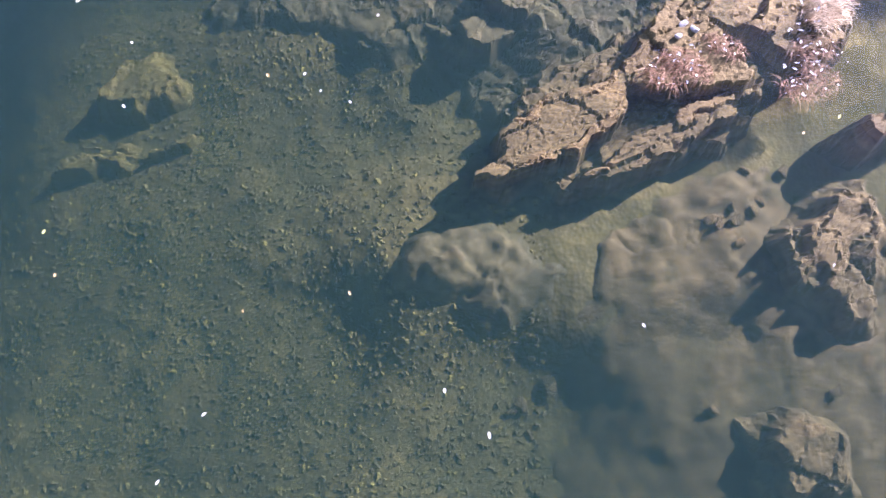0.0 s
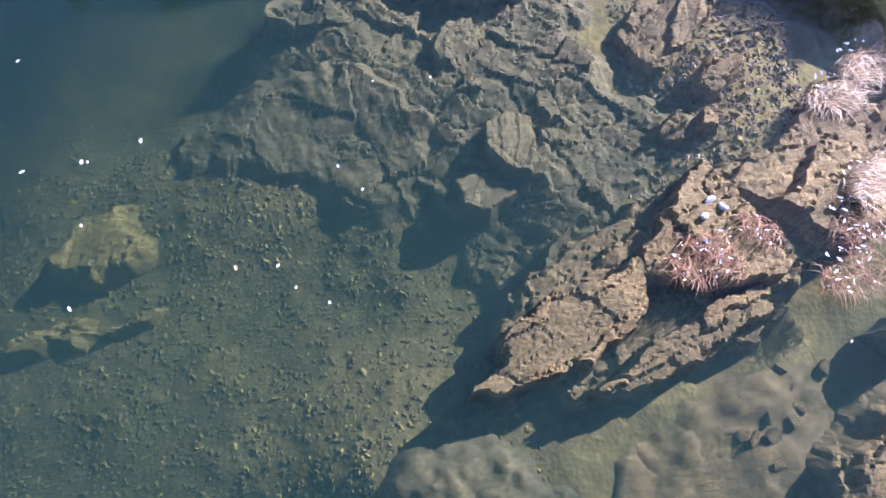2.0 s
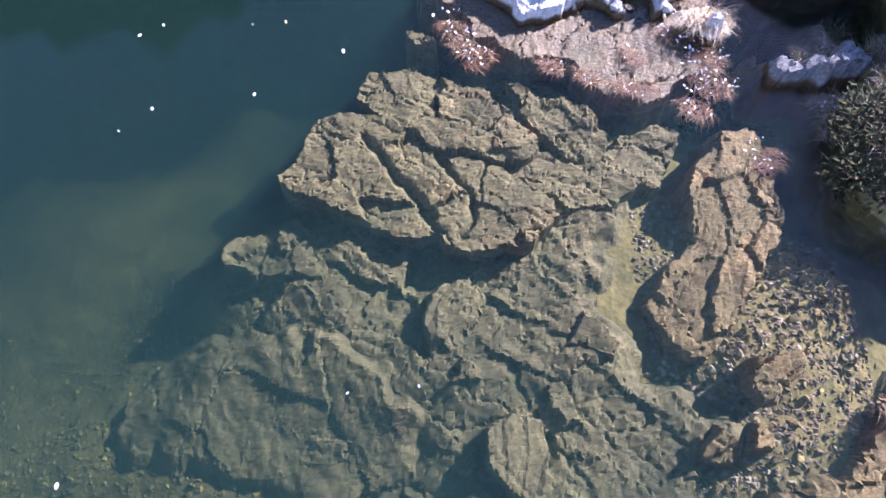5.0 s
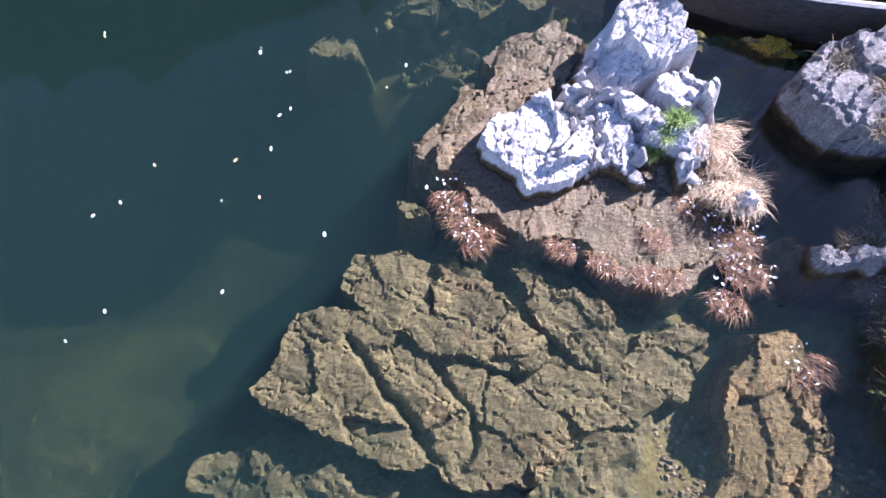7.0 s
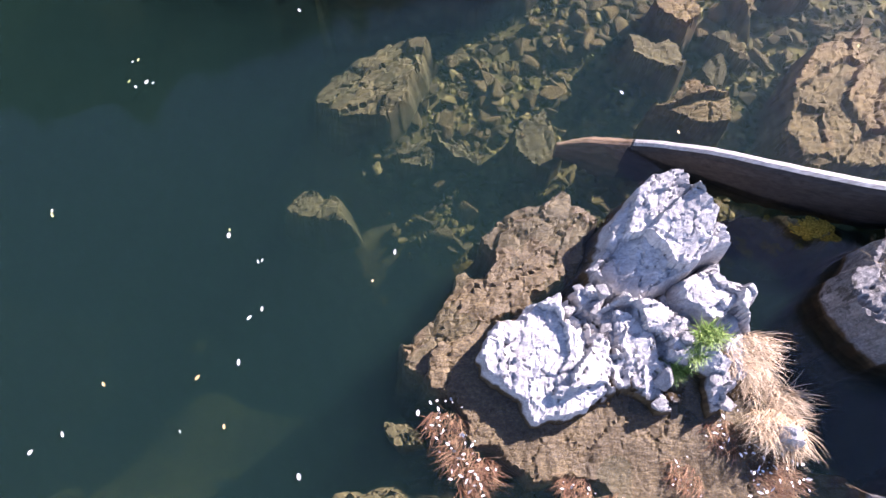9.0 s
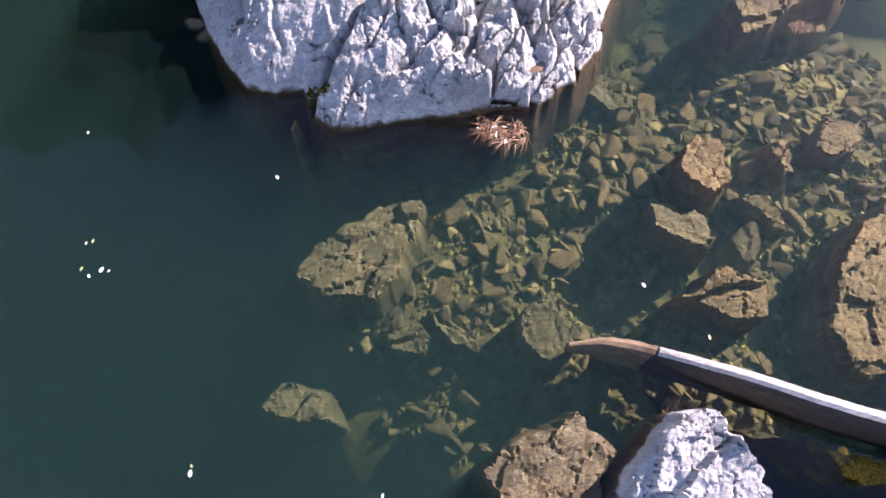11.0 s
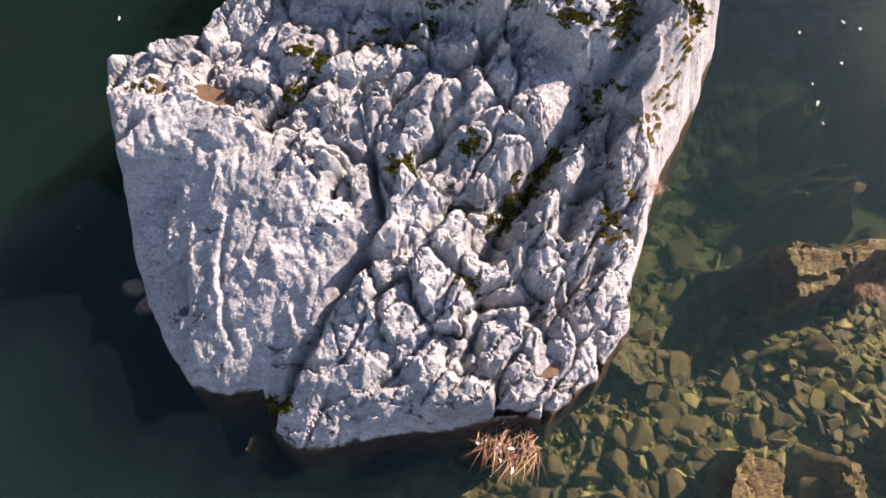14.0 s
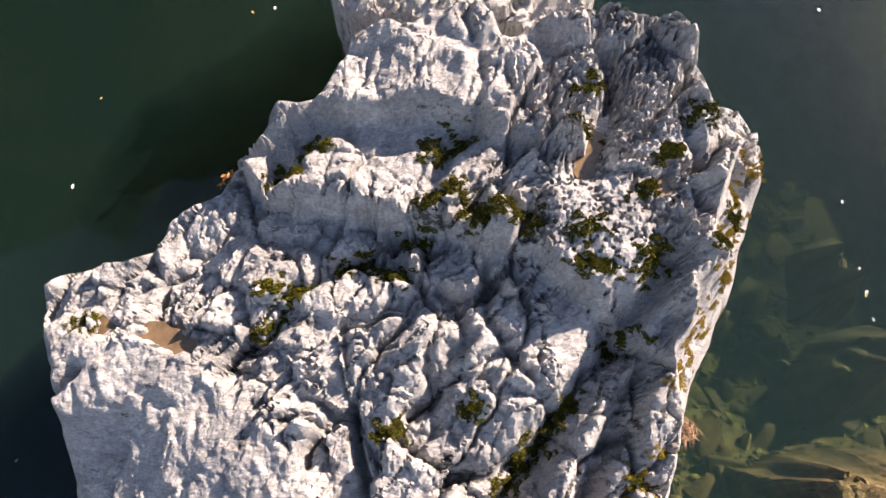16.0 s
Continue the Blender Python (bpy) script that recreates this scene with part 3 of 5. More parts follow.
rock("submerged_slab", [(1.24, 2.26), (1.78, 2.58), (2.39, 2.44), (2.52, 2.0), (2.01, 1.58), (1.43, 1.62)], 0.1, -1.3, BROWN_ROCK, "smooth silt-covered hump of rock under water", slope=(0.02, 0.05), edge=0.6, step=0.035, turn=30, cell=0.8, facet=0.05, crack=0.015, lumps=0.06, rough=0.008, seed=18, follow=True)
rock("submerged_boulder", [(2.66, 2.17), (2.97, 2.44), (3.52, 2.72), (3.86, 2.72), (4.14, 2.13), (3.68, 1.16), (3.24, 1.18), (2.9, 1.43), (2.81, 1.86)], -0.2, -0.72, BROWN_ROCK, "big rounded brown boulder just under water", slope=(0.05, 0.08), grow=0.06, edge=0.4, step=0.025, turn=60, cell=0.5, facet=0.06, crack=0.03, lumps=0.16, rough=0.02, seed=19)
rock("submerged_boulder", [(3.46, 3.12), (3.96, 3.33), (4.34, 3.06), (3.83, 2.86)], -0.02, -0.9, BROWN_ROCK, "brown rock block at the waterline in sun", edge=0.12, step=0.025, turn=20, cell=0.35, facet=0.07, lumps=0.06, seed=20)
rock("submerged_boulder", [(2.37, 0.58), (2.75, 0.71), (3.18, 0.67), (3.37, 0.38), (3.29, -0.06), (2.59, -0.07), (2.41, 0.13)], -0.38, -0.85, BROWN_ROCK, "broad rounded brown boulder under water", slope=(0.05, -0.02), grow=0.12, edge=0.4, step=0.025, turn=70, cell=0.6, facet=0.05, crack=0.03, lumps=0.14, rough=0.015, seed=21)
rock("shallow_shelf", [(2.2, 4.3), (2.7, 4.05), (3.2, 3.6), (3.9, 3.9), (4.2, 5.2), (3.4, 5.3), (2.9, 4.9), (2.45, 4.8)], -0.06, -0.8, BROWN_ROCK, "rough brown rock shelf in sunlit shallows", slope=(0.03, 0.02), edge=0.2, turn=30, cell=0.28, facet=0.1, crack=0.05, lumps=0.1, seed=22)

# ---- the jointed bedrock platform ----
rock("bedrock_floor", [(-2.3, 4.7), (-1.0, 4.3), (-0.1, 3.85), (0.5, 3.2), (1.2, 3.5), (2.0, 4.4), (2.6, 5.0), (2.2, 5.4), (1.75, 5.6), (1.5, 6.1), (1.9, 6.9), (2.4, 7.7), (1.5, 8.3), (0.4, 8.5), (-0.5, 8.6), (-1.1, 8.0), (-1.9, 7.2), (-2.6, 6.3)],
     0.08, -2.5, ALGAE_ROCK, "broken olive bedrock floor under clear water", edge=0.4, step=0.025, turn=-40, cell=0.36, facet=0.08, crack=0.035, lumps=0.06, rough=0.008, bedding=0.1, seed=28, follow=True)
rock("bedrock_floor", [(0.7, -1.6), (4.3, -1.6), (4.3, 2.4), (2.9, 3.1), (2.0, 2.9), (1.2, 2.45), (0.8, 1.3), (0.5, 0.2)], 0.05, -2.0, BROWN_ROCK, "brown silted rock floor under hazy water", edge=0.7, step=0.035, turn=20, cell=0.8, facet=0.035, crack=0.01, lumps=0.07, rough=0.005, grit=0.004, seed=29, follow=True)
rock("wedge_rock", [(0.12, 2.45), (0.35, 2.85), (0.2, 3.1), (0.9, 3.95), (1.3, 4.2), (2.2, 4.75), (2.9, 4.3), (3.3, 3.6), (2.95, 3.05), (2.3, 2.78), (1.3, 2.32)], -0.27, -1.2, BROWN_ROCK, "rough jointed brown rock between the tilted plates", slope=(0.05, 0.02), edge=0.3, step=0.025, turn=35, cell=0.25, squeeze=2.4,
     facet=0.12, crack=0.04, lumps=0.06, rough=0.007, bedding=0.1, seed=27)
PLAT = "jointed olive-brown bedrock block under shallow clear water"
for n, (outline, top, slope, turn) in enumerate([
        ([(-0.65, 8.0), (-0.56, 8.24), (-0.23, 8.21), (0.13, 8.09), (0.43, 8.03), (0.67, 7.83), (0.87, 7.52), (0.81, 7.33), (0.41, 7.39), (0.03, 7.47), (-0.21, 7.6), (-0.57, 7.88)], -0.1, (0.04, 0.05), -25), ([(0.68, 8.12), (0.97, 8.0), (1.35, 7.8), (1.51, 7.44), (1.4, 7.23), (1.17, 7.33), (0.9, 7.6)], -0.12, (0.02, 0.05), -50), ([(-0.78, 6.9), (-0.35, 6.75), (-0.02, 6.65), (-0.11, 6.6), (-0.58, 6.55), (-0.72, 6.7)], -0.42, (0, 0.05), 10),
        ([(0.87, 7.46), (1.36, 7.25), (1.64, 7.57), (2.03, 7.63), (2.21, 7.52), (1.92, 7.15), (1.51, 6.84), (1.1, 6.89), (0.65, 7.2)], -0.16, (0.03, 0.0), -20), ([(1.05, 6.76), (1.39, 6.91), (1.58, 6.76), (1.12, 6.52)], -0.22, (0.05, 0.03), 30)]):
    rock("bedrock_block", outline, top, -1.3, ALGAE_ROCK, PLAT, slope=slope, edge=0.09, step=0.02, turn=turn, cell=0.28, squeeze=2, facet=0.07, crack=0.03, lumps=0.04, rough=0.007, bedding=0.12, grow=0.1, seed=30 + n, group="platform blocks")
rock("bedrock_block", [(-1.35, 7.2), (-1.13, 7.41), (-1.01, 7.74), (-0.82, 7.8), (-0.37, 7.63), (0.12, 7.41), (0.55, 7.2), (0.92, 6.99), (1.04, 6.79), (0.9, 6.65), (0.48, 6.46), (0.12, 6.55), (0.03, 6.7), (-0.11, 6.6), (-0.34, 6.7), (-0.66, 6.84), (-1.03, 7.05)], -0.14, -1.5, ALGAE_ROCK, "large jointed bedrock plate under shallow clear water", slope=(0.06, 0.04), edge=0.06, step=0.02, turn=-25, cell=0.38, squeeze=1.8, facet=0.08, crack=0.035, lumps=0.05, rough=0.007, bedding=0.12, grow=0.1, seed=41, group="platform blocks",
     grooves=[([(-0.62, 7.55), (-0.2, 7.0), (0.05, 6.65)], 0.09, 0.035), ([(0.0, 7.4), (0.35, 6.95), (0.25, 6.6)], 0.07, 0.03)])
rock("bedrock_block", [(-0.13, 6.22), (0.45, 6.5), (0.91, 6.46), (0.93, 6.17), (0.61, 5.95), (0.42, 5.44), (0.16, 5.32), (-0.14, 5.44), (-0.21, 5.82)], -0.3, -1.3, ALGAE_ROCK, "weathered bedrock block with split corners under water", slope=(0.06, 0.12), edge=0.12, step=0.025, turn=70, cell=0.3, facet=0.09, crack=0.05, lumps=0.1, seed=42, group="platform blocks")
rock("bedrock_slab", [(-2.01, 6.7), (-1.84, 6.97), (-1.26, 7.18), (-0.82, 6.8), (-0.59, 6.2), (-0.4, 6.05), (-1.73, 6.1), (-2.07, 6.45)], -0.45, -2.2, ALGAE_ROCK, "lower bedrock terrace falling away into deep green water", slope=(0.14, 0.04), edge=0.3, step=0.03, turn=-60, cell=0.35, facet=0.12, crack=0.06, lumps=0.12, seed=43)
rock("bedrock_slab", [(-0.75, 6.75), (-0.1, 6.6), (1.0, 6.5), (1.7, 6.9), (2.2, 7.4), (1.5, 8.1), (0.3, 8.5), (-0.6, 8.3), (-0.9, 7.6)], -0.3, -1.4, ALGAE_ROCK, "dark bedrock base seen in the joints between blocks", edge=0.3, step=0.035, turn=-30, cell=0.3, facet=0.1, crack=0.06, lumps=0.1, seed=44)
rock("bedrock_slab", [(-0.3, 4.1), (0.2, 4.0), (1.3, 4.7), (1.8, 5.6), (1.5, 6.3), (0.9, 6.6), (0.1, 6.3), (-0.5, 6.1)], -0.52, -1.3, ALGAE_ROCK, "lumpy bedrock floor between slabs under water", slope=(0.12, 0.03), edge=0.3, step=0.035, turn=60, cell=0.32, facet=0.12, crack=0.06, lumps=0.14, seed=45)
rock("brown_ledge", [(2.21, 7.23), (2.46, 7.61), (2.75, 7.61), (2.99, 7.13), (2.99, 6.73), (2.69, 6.35), (2.4, 5.79), (2.17, 5.46), (1.74, 5.58), (1.58, 6.0), (1.76, 6.18), (2.05, 6.68)], -0.1, -0.8, BROWN_ROCK, "reddish-brown ledge in sunlit shallows", grow=0.07, slope=(0.05, 0.02), edge=0.18, step=0.022, turn=70, cell=0.24, squeeze=2.6, facet=0.06, crack=0.02, lumps=0.06, rough=0.005, bedding=0.1, seed=47)

# ---- the outcrop that stands out of the water ----
rock("outcrop_shelf", [(-0.15, 8.92), (-0.04, 9.31), (0.36, 9.65), (0.56, 9.59), (0.7, 9.53), (2.19, 9.52), (2.6, 8.95), (2.58, 8.33), (2.35, 7.95), (2.04, 7.68), (1.53, 7.77), (1.34, 8.0), (1.04, 8.1), (0.64, 8.2), (0.51, 8.3), (0.2, 8.45), (0.15, 8.78)], -0.035, -1.6, WET_SHELF, "wet ochre rock shelf round the pale outcrop", slope=(0.015, 0.04), edge=0.22, step=0.02, turn=85, cell=0.5, squeeze=1.6, facet=0.02, crack=0.022, lumps=0.04, rough=0.006, seam=0.025, splits=0.25, seed=50)
rock("outcrop_shelf", [(-0.14, 9.15), (-0.02, 9.5), (0.34, 9.82), (0.58, 10.16), (0.88, 10.57), (1.18, 10.65), (1.31, 10.52), (1.47, 10.3), (1.2, 9.81), (0.96, 9.67), (0.6, 9.49), (0.45, 8.98), (0.19, 8.9)], -0.05, -1.8, WET_SHELF, "ochre rock flank sloping into the green pool", slope=(0.05, -0.02), edge=0.2, step=0.022, turn=50, cell=0.3, facet=0.05, crack=0.03, lumps=0.06, rough=0.008, grow=0.15, seed=51)
rock("submerged_stone", [(-0.33, 8.84), (-0.09, 8.81), (0.03, 8.57), (-0.18, 8.57)], -0.15, -1.6, ALGAE_ROCK, "olive block at the lip of the shelf under water", edge=0.07, step=0.02, cell=0.3, facet=0.05, wobble=0.03, seed=52)
rock("outcrop_block", [(0.5, 9.05), (0.75, 9.4), (1.1, 9.65), (1.3, 9.95), (1.75, 10.4), (2.0, 10.45), (2.25, 10.0), (2.45, 9.6), (2.45, 9.2), (2.3, 8.95), (1.9, 9.05), (1.6, 8.85), (1.2, 8.85), (0.8, 8.8)], 0.11, -0.3, WHITE_ROCK,
     "low pale jointed rock in the hollows between higher blocks", edge=0.1, step=0.02, turn=70, cell=0.2, facet=0.2, crack=0.08, lumps=0.05, rough=0.006, seam=0.05, splits=0.5, worn_flat=0.8, seed=58, group="outcrop blocks")
for n, (outline, top, slope, turn, edge) in enumerate([
        ([(0.43, 9.12), (0.57, 9.41), (1.02, 9.67), (1.06, 9.45), (1.2, 9.2), (1.34, 8.99), (1.2, 8.76), (0.75, 8.71), (0.65, 8.94)], 0.16, (0.02, 0.08), 75, 0.09), ([(1.27, 9.78), (1.43, 10.12), (1.79, 10.53), (1.99, 10.55), (2.21, 10.09), (2.24, 9.91), (2.01, 9.78), (1.65, 9.56), (1.46, 9.61)], 0.3, (0.34, 0.06), 60, 0.13), ([(1.67, 9.58), (2.31, 9.93), (2.53, 9.61), (2.48, 9.28), (2.17, 9.2), (1.85, 9.41)], 0.27, (-0.1, 0.05), 30, 0.2),
        ([(1.45, 9.53), (1.69, 9.5), (1.77, 9.19), (1.75, 8.72), (1.62, 8.72), (1.57, 8.91), (1.45, 8.91), (1.37, 9.23)], 0.13, (0.0, 0.18), 80, 0.1), ([(1.99, 9.07), (2.21, 9.18), (2.32, 8.94), (2.03, 8.76)], 0.14, (0.0, 0.1), 50, 0.12), ([(1.1, 9.62), (1.31, 9.8), (1.41, 9.62), (1.31, 9.44), (1.11, 9.49)], 0.2, (0.0, 0.0), 40, 0.06),
        ([(1.5, 9.62), (1.3, 9.5), (1.42, 9.2), (1.75, 9.05), (2.2, 9.0), (2.35, 9.2), (1.9, 9.5)], 0.16, (0.0, 0.1), 20, 0.08)]):
    rock("outcrop_block", outline, top, -0.25, WHITE_ROCK, "sun-bleached white jointed rock block standing dry", slope=slope, edge=edge, step=0.014, turn=turn, cell=0.34, squeeze=1.4, facet=0.06 if n == 0 else 0.14, crack=0.03 if n == 0 else 0.05, lumps=0.03, rough=0.006, bedding=0.11, grit=0.007, seam=0.03, splits=0.45, worn_flat=0.7, wobble=0.05, grow=(0.06, 0.1)[n] if n < 2 else 0.04, seed=60 + n, group="outcrop blocks")
rock("outcrop_block", [(2.45, 8.55), (2.62, 8.5), (2.66, 8.66), (2.5, 8.7)], 0.2, -0.2, WHITE_ROCK, "small pale rock under dry grass", edge=0.05, step=0.016, cell=0.15, facet=0.05, wobble=0.02, seed=70)

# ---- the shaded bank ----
rock("bank_boulder", [(2.99, 9.62), (3.28, 10.03), (3.92, 10.15), (4.2, 9.78), (3.95, 8.96), (3.35, 9.02), (3.09, 9.23)], 0.36, -1.7, BANK_ROCK_SHADED, "grey boulder on the shaded bank", slope=(0.05, 0.0), edge=0.16, step=0.025, turn=60, cell=0.4, facet=0.12, crack=0.06, lumps=0.14, seed=71)
rock("bank_boulder", [(2.86, 8.33), (3.2, 8.21), (3.58, 8.35), (3.87, 8.11), (3.45, 7.87), (2.97, 7.98)], 0.22, -0.5, BANK_ROCK_SHADED, "low blue-grey rock at the bank's edge", slope=(0.1, 0.02), edge=0.14, step=0.022, cell=0.3, facet=0.08, lumps=0.08, seed=72)
rock("bank_boulder", [(3.4, 10.05), (3.9, 10.15), (4.5, 10.1), (4.6, 9.3), (4.0, 9.1), (3.5, 9.6)], 0.5, -0.5, BANK_ROCK_SHADED, "grey boulder under the end of the log", edge=0.25, step=0.03, cell=0.35, facet=0.1, lumps=0.12, seed=73)
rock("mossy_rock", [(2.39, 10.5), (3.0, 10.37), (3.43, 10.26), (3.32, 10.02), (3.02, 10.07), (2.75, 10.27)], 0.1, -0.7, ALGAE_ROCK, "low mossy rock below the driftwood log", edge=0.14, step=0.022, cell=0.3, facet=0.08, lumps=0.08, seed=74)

# ---- boulders beyond the log ----
for n, (outline, top, base, slope, turn, edge, mat) in enumerate([
        ([(-1.06, 11.84), (-0.95, 12.16), (-0.35, 12.48), (0.06, 12.5), (0.02, 12.1), (-0.16, 11.78), (-0.35, 11.58), (-0.78, 11.58)], -0.36, -1.0, (0.08, 0.04), 25, 0.1, ALGAE_ROCK), ([(-1.34, 10.74), (-1.09, 10.94), (-0.78, 10.86), (-0.66, 10.6), (-0.95, 10.55)], -0.58, -1.1, (0.05, 0.1), 10, 0.12, ALGAE_ROCK), ([(-0.28, 11.39), (-0.02, 11.5), (0.13, 11.33), (0.03, 11.17), (-0.22, 11.22)], -0.54, -1.3, (0, 0.1), 20, 0.1, ALGAE_ROCK),
        ([(0.86, 11.48), (1.15, 11.65), (1.29, 11.18), (1.2, 11.02), (0.88, 11.29)], -0.4, -1.0, (0, 0.1), -60, 0.06, ALGAE_ROCK), ([(0.14, 11.54), (0.29, 11.51), (0.48, 11.2), (0.28, 11.23)], -0.55, -1.1, (0.1, 0), -50, 0.05, ALGAE_ROCK), ([(2.12, 11.5), (2.37, 11.69), (2.81, 11.66), (2.77, 11.31), (2.41, 11.37)], -0.08, -0.9, (0.05, 0.1), 10, 0.07, BROWN_ROCK),
        ([(2.0, 12.31), (2.38, 12.28), (2.54, 12.01), (2.42, 11.89), (2.0, 12.13)], -0.14, -0.9, (0, 0.08), -20, 0.06, ALGAE_ROCK), ([(2.26, 12.74), (2.46, 13.0), (2.66, 12.9), (2.69, 12.55), (2.57, 12.36), (2.29, 12.55)], -0.04, -0.9, (0.1, 0.0), 60, 0.07, BROWN_ROCK), ([(2.96, 12.87), (3.1, 13.07), (3.37, 13.06), (3.41, 12.8), (3.37, 12.49), (3.17, 12.4), (3.0, 12.56)], -0.04, -0.8, (0.05, 0.1), 80, 0.25, BROWN_ROCK),
        ([(3.52, 12.92), (3.75, 13.22), (4.06, 13.15), (3.93, 12.85), (3.6, 12.79)], -0.18, -0.8, (0, 0.05), 30, 0.1, BROWN_ROCK), ([(3.14, 11.29), (3.32, 11.66), (3.66, 12.22), (4.2, 12.4), (4.67, 11.81), (4.33, 10.78), (3.43, 10.79), (3.19, 10.94)], -0.1, -0.9, (0.04, 0.02), 50, 0.16, BROWN_ROCK), ([(1.68, 13.77), (1.82, 13.92), (2.07, 13.54), (1.89, 13.54)], -0.5, -1.0, (0, 0), -50, 0.05, ALGAE_ROCK),
        ([(2.73, 12.62), (2.99, 12.74), (3.0, 12.3), (2.87, 12.4)], -0.28, -0.9, (0.1, 0), -60, 0.05, ALGAE_ROCK), ([(3.02, 12.61), (3.12, 12.55), (3.2, 12.17), (3.1, 12.24)], -0.32, -0.9, (0.3, 0), -65, 0.05, BROWN_ROCK), ([(2.74, 12.12), (2.89, 12.21), (2.97, 11.94), (2.78, 11.89)], -0.3, -0.8, (0.2, 0.1), 40, 0.05, ALGAE_ROCK),
        ([(2.82, 14.64), (3.44, 14.8), (4.1, 14.8), (4.4, 14.63), (4.09, 14.21), (3.6, 14.12), (3.1, 13.97), (2.81, 14.12), (2.99, 14.32)], -0.06, -1.2, (0.06, 0.08), 8, 0.3, BROWN_ROCK), ([(3.78, 15.58), (4.18, 15.9), (4.59, 16.03), (4.54, 15.26), (3.87, 15.09)], -0.42, -1.6, (0.05, 0.1), 20, 0.4, ALGAE_ROCK), ([(4.18, 16.86), (4.49, 17.0), (4.48, 16.6), (4.4, 16.16), (4.06, 16.22)], -0.6, -1.7, (0.05, 0), 70, 0.35, ALGAE_ROCK)]):
    size = max(max(p[0] for p in outline) - min(p[0] for p in outline), 0.2)
    rock("submerged_boulder", outline, top, base, mat, "angular brown boulder among cobbles under clear water" if size < 0.8 else "large rough-topped brown boulder under clear water", slope=slope, edge=edge,
         step=0.02 if size < 0.8 else 0.026, turn=turn, cell=0.28 if size > 0.6 else 0.4, facet=0.07, crack=0.035 if size > 0.6 else 0.012, lumps=0.04, wobble=0.03, grow=0.06, seed=80 + n, group="sunken boulders")

# ---- the great boulder ----
BIG = [(-2.46, 15.62), (-2.3, 15.1), (-2.12, 14.5), (-1.95, 14.1), (-1.73, 13.72), (-1.53, 13.43), (-1.25, 13.36), (-1.02, 13.42), (-0.93, 13.13), (-0.68, 12.98), (-0.3, 13.06), (0.09, 13.12),
       (0.35, 13.12), (0.7, 13.2), (1.05, 13.2), (1.42, 13.48), (1.69, 13.85), (1.8, 14.3), (1.95, 14.75), (2.07, 15.05), (2.32, 15.5), (2.58, 15.95), (2.82, 16.5), (2.86, 16.85),
       (2.66, 17.2), (2.25, 17.4), (2.15, 17.75), (1.6, 17.8), (0.5, 17.75), (-0.5, 17.6), (-0.72, 17.25), (-1.0, 17.05), (-1.2, 16.75), (-1.5, 16.6), (-1.8, 16.2), (-2.2, 16.05), (-2.5, 15.9)]
# its broad faces: where each lies, its height there, and how it rises to the east and north
FACES = [(-1.7, 15.6, 0.9, 0.05, 0.12), (-1.35, 14.4, 0.56, 0.32, 0.3), (-1.1, 13.7, 0.39, 0.15, 0.4), (-0.7, 14.6, 0.75, 0.12, 0.25), (-0.3, 13.65, 0.5, 0.1, 0.4), (0.4, 14.0, 0.58, -0.08, 0.36),
         (1.1, 13.8, 0.33, -0.36, 0.45), (0.4, 14.9, 0.89, 0.16, 0.32), (1.2, 14.7, 0.82, -0.4, 0.5), (-0.6, 15.6, 0.98, 0.08, 0.2), (0.2, 15.5, 1.02, 0.16, 0.28), (1.2, 15.6, 1.21, 0.08, 0.36),
         (1.78, 15.85, 1.38, -0.05, 0.08), (1.62, 14.75, 0.62, -0.35, 0.95), (1.3, 16.2, 1.4, 0.03, 0.03), (-1.1, 16.4, 1.08, 0.22, 0.27), (-0.1, 16.55, 1.28, 0.12, 0.34), (0.7, 16.6, 1.38, 0.1, 0.25), (1.6, 16.8, 1.5, 0.08, 0.1), (2.45, 16.75, 0.88, -0.7, 0.05), (0.6, 17.3, 1.58, 0.02, 0.2)]
CREST = [(-0.92, 16.42), (-0.73, 16.2), (-0.43, 16.16), (-0.08, 16.08), (0.27, 16.02), (0.6, 15.88), (0.93, 15.8), (1.18, 15.55), (1.4, 15.37)]
SLAB_RIM = [(-2.25, 15.6), (-1.93, 15.45), (-1.49, 15.36), (-1.2, 15.24), (-0.95, 15.07), (-0.67, 14.82), (-0.35, 14.5)]
UPPER_RIM = [(-0.75, 16.55), (-0.48, 16.72), (-0.2, 16.68), (0.28, 16.7), (0.55, 16.6), (0.76, 16.5), (1.11, 16.35)]
SPLIT = [(-0.92, 13.15), (-0.88, 13.27), (-0.69, 13.54), (-0.52, 13.8), (-0.27, 14.12), (-0.1, 14.44), (-0.2, 14.93)]
JOINT = [(1.68, 15.7), (1.4, 15.32), (1.16, 15.05), (0.9, 14.75), (0.71, 14.5), (0.6, 14.3)]
SLOT = [(1.37, 17.02), (1.4, 16.8), (1.32, 16.54), (1.2, 16.28)]
POOL_A = [(-1.84, 15.53), (-1.78, 15.45), (-1.68, 15.46), (-1.7, 15.55), (-1.78, 15.58)]
POOL_B = [(-1.5, 15.4), (-1.35, 15.32), (-1.2, 15.28), (-1.18, 15.35), (-1.33, 15.43)]
POOL_C = [(1.17, 16.22), (1.26, 16.22), (1.34, 16.42), (1.38, 16.62), (1.3, 16.62)]
POOL_D = [(1.62, 16.12), (1.7, 16.17), (1.72, 16.07), (1.64, 16.02)]
POOL_E = [(0.97, 13.52), (1.0, 13.72), (1.12, 13.66), (1.1, 13.53)]


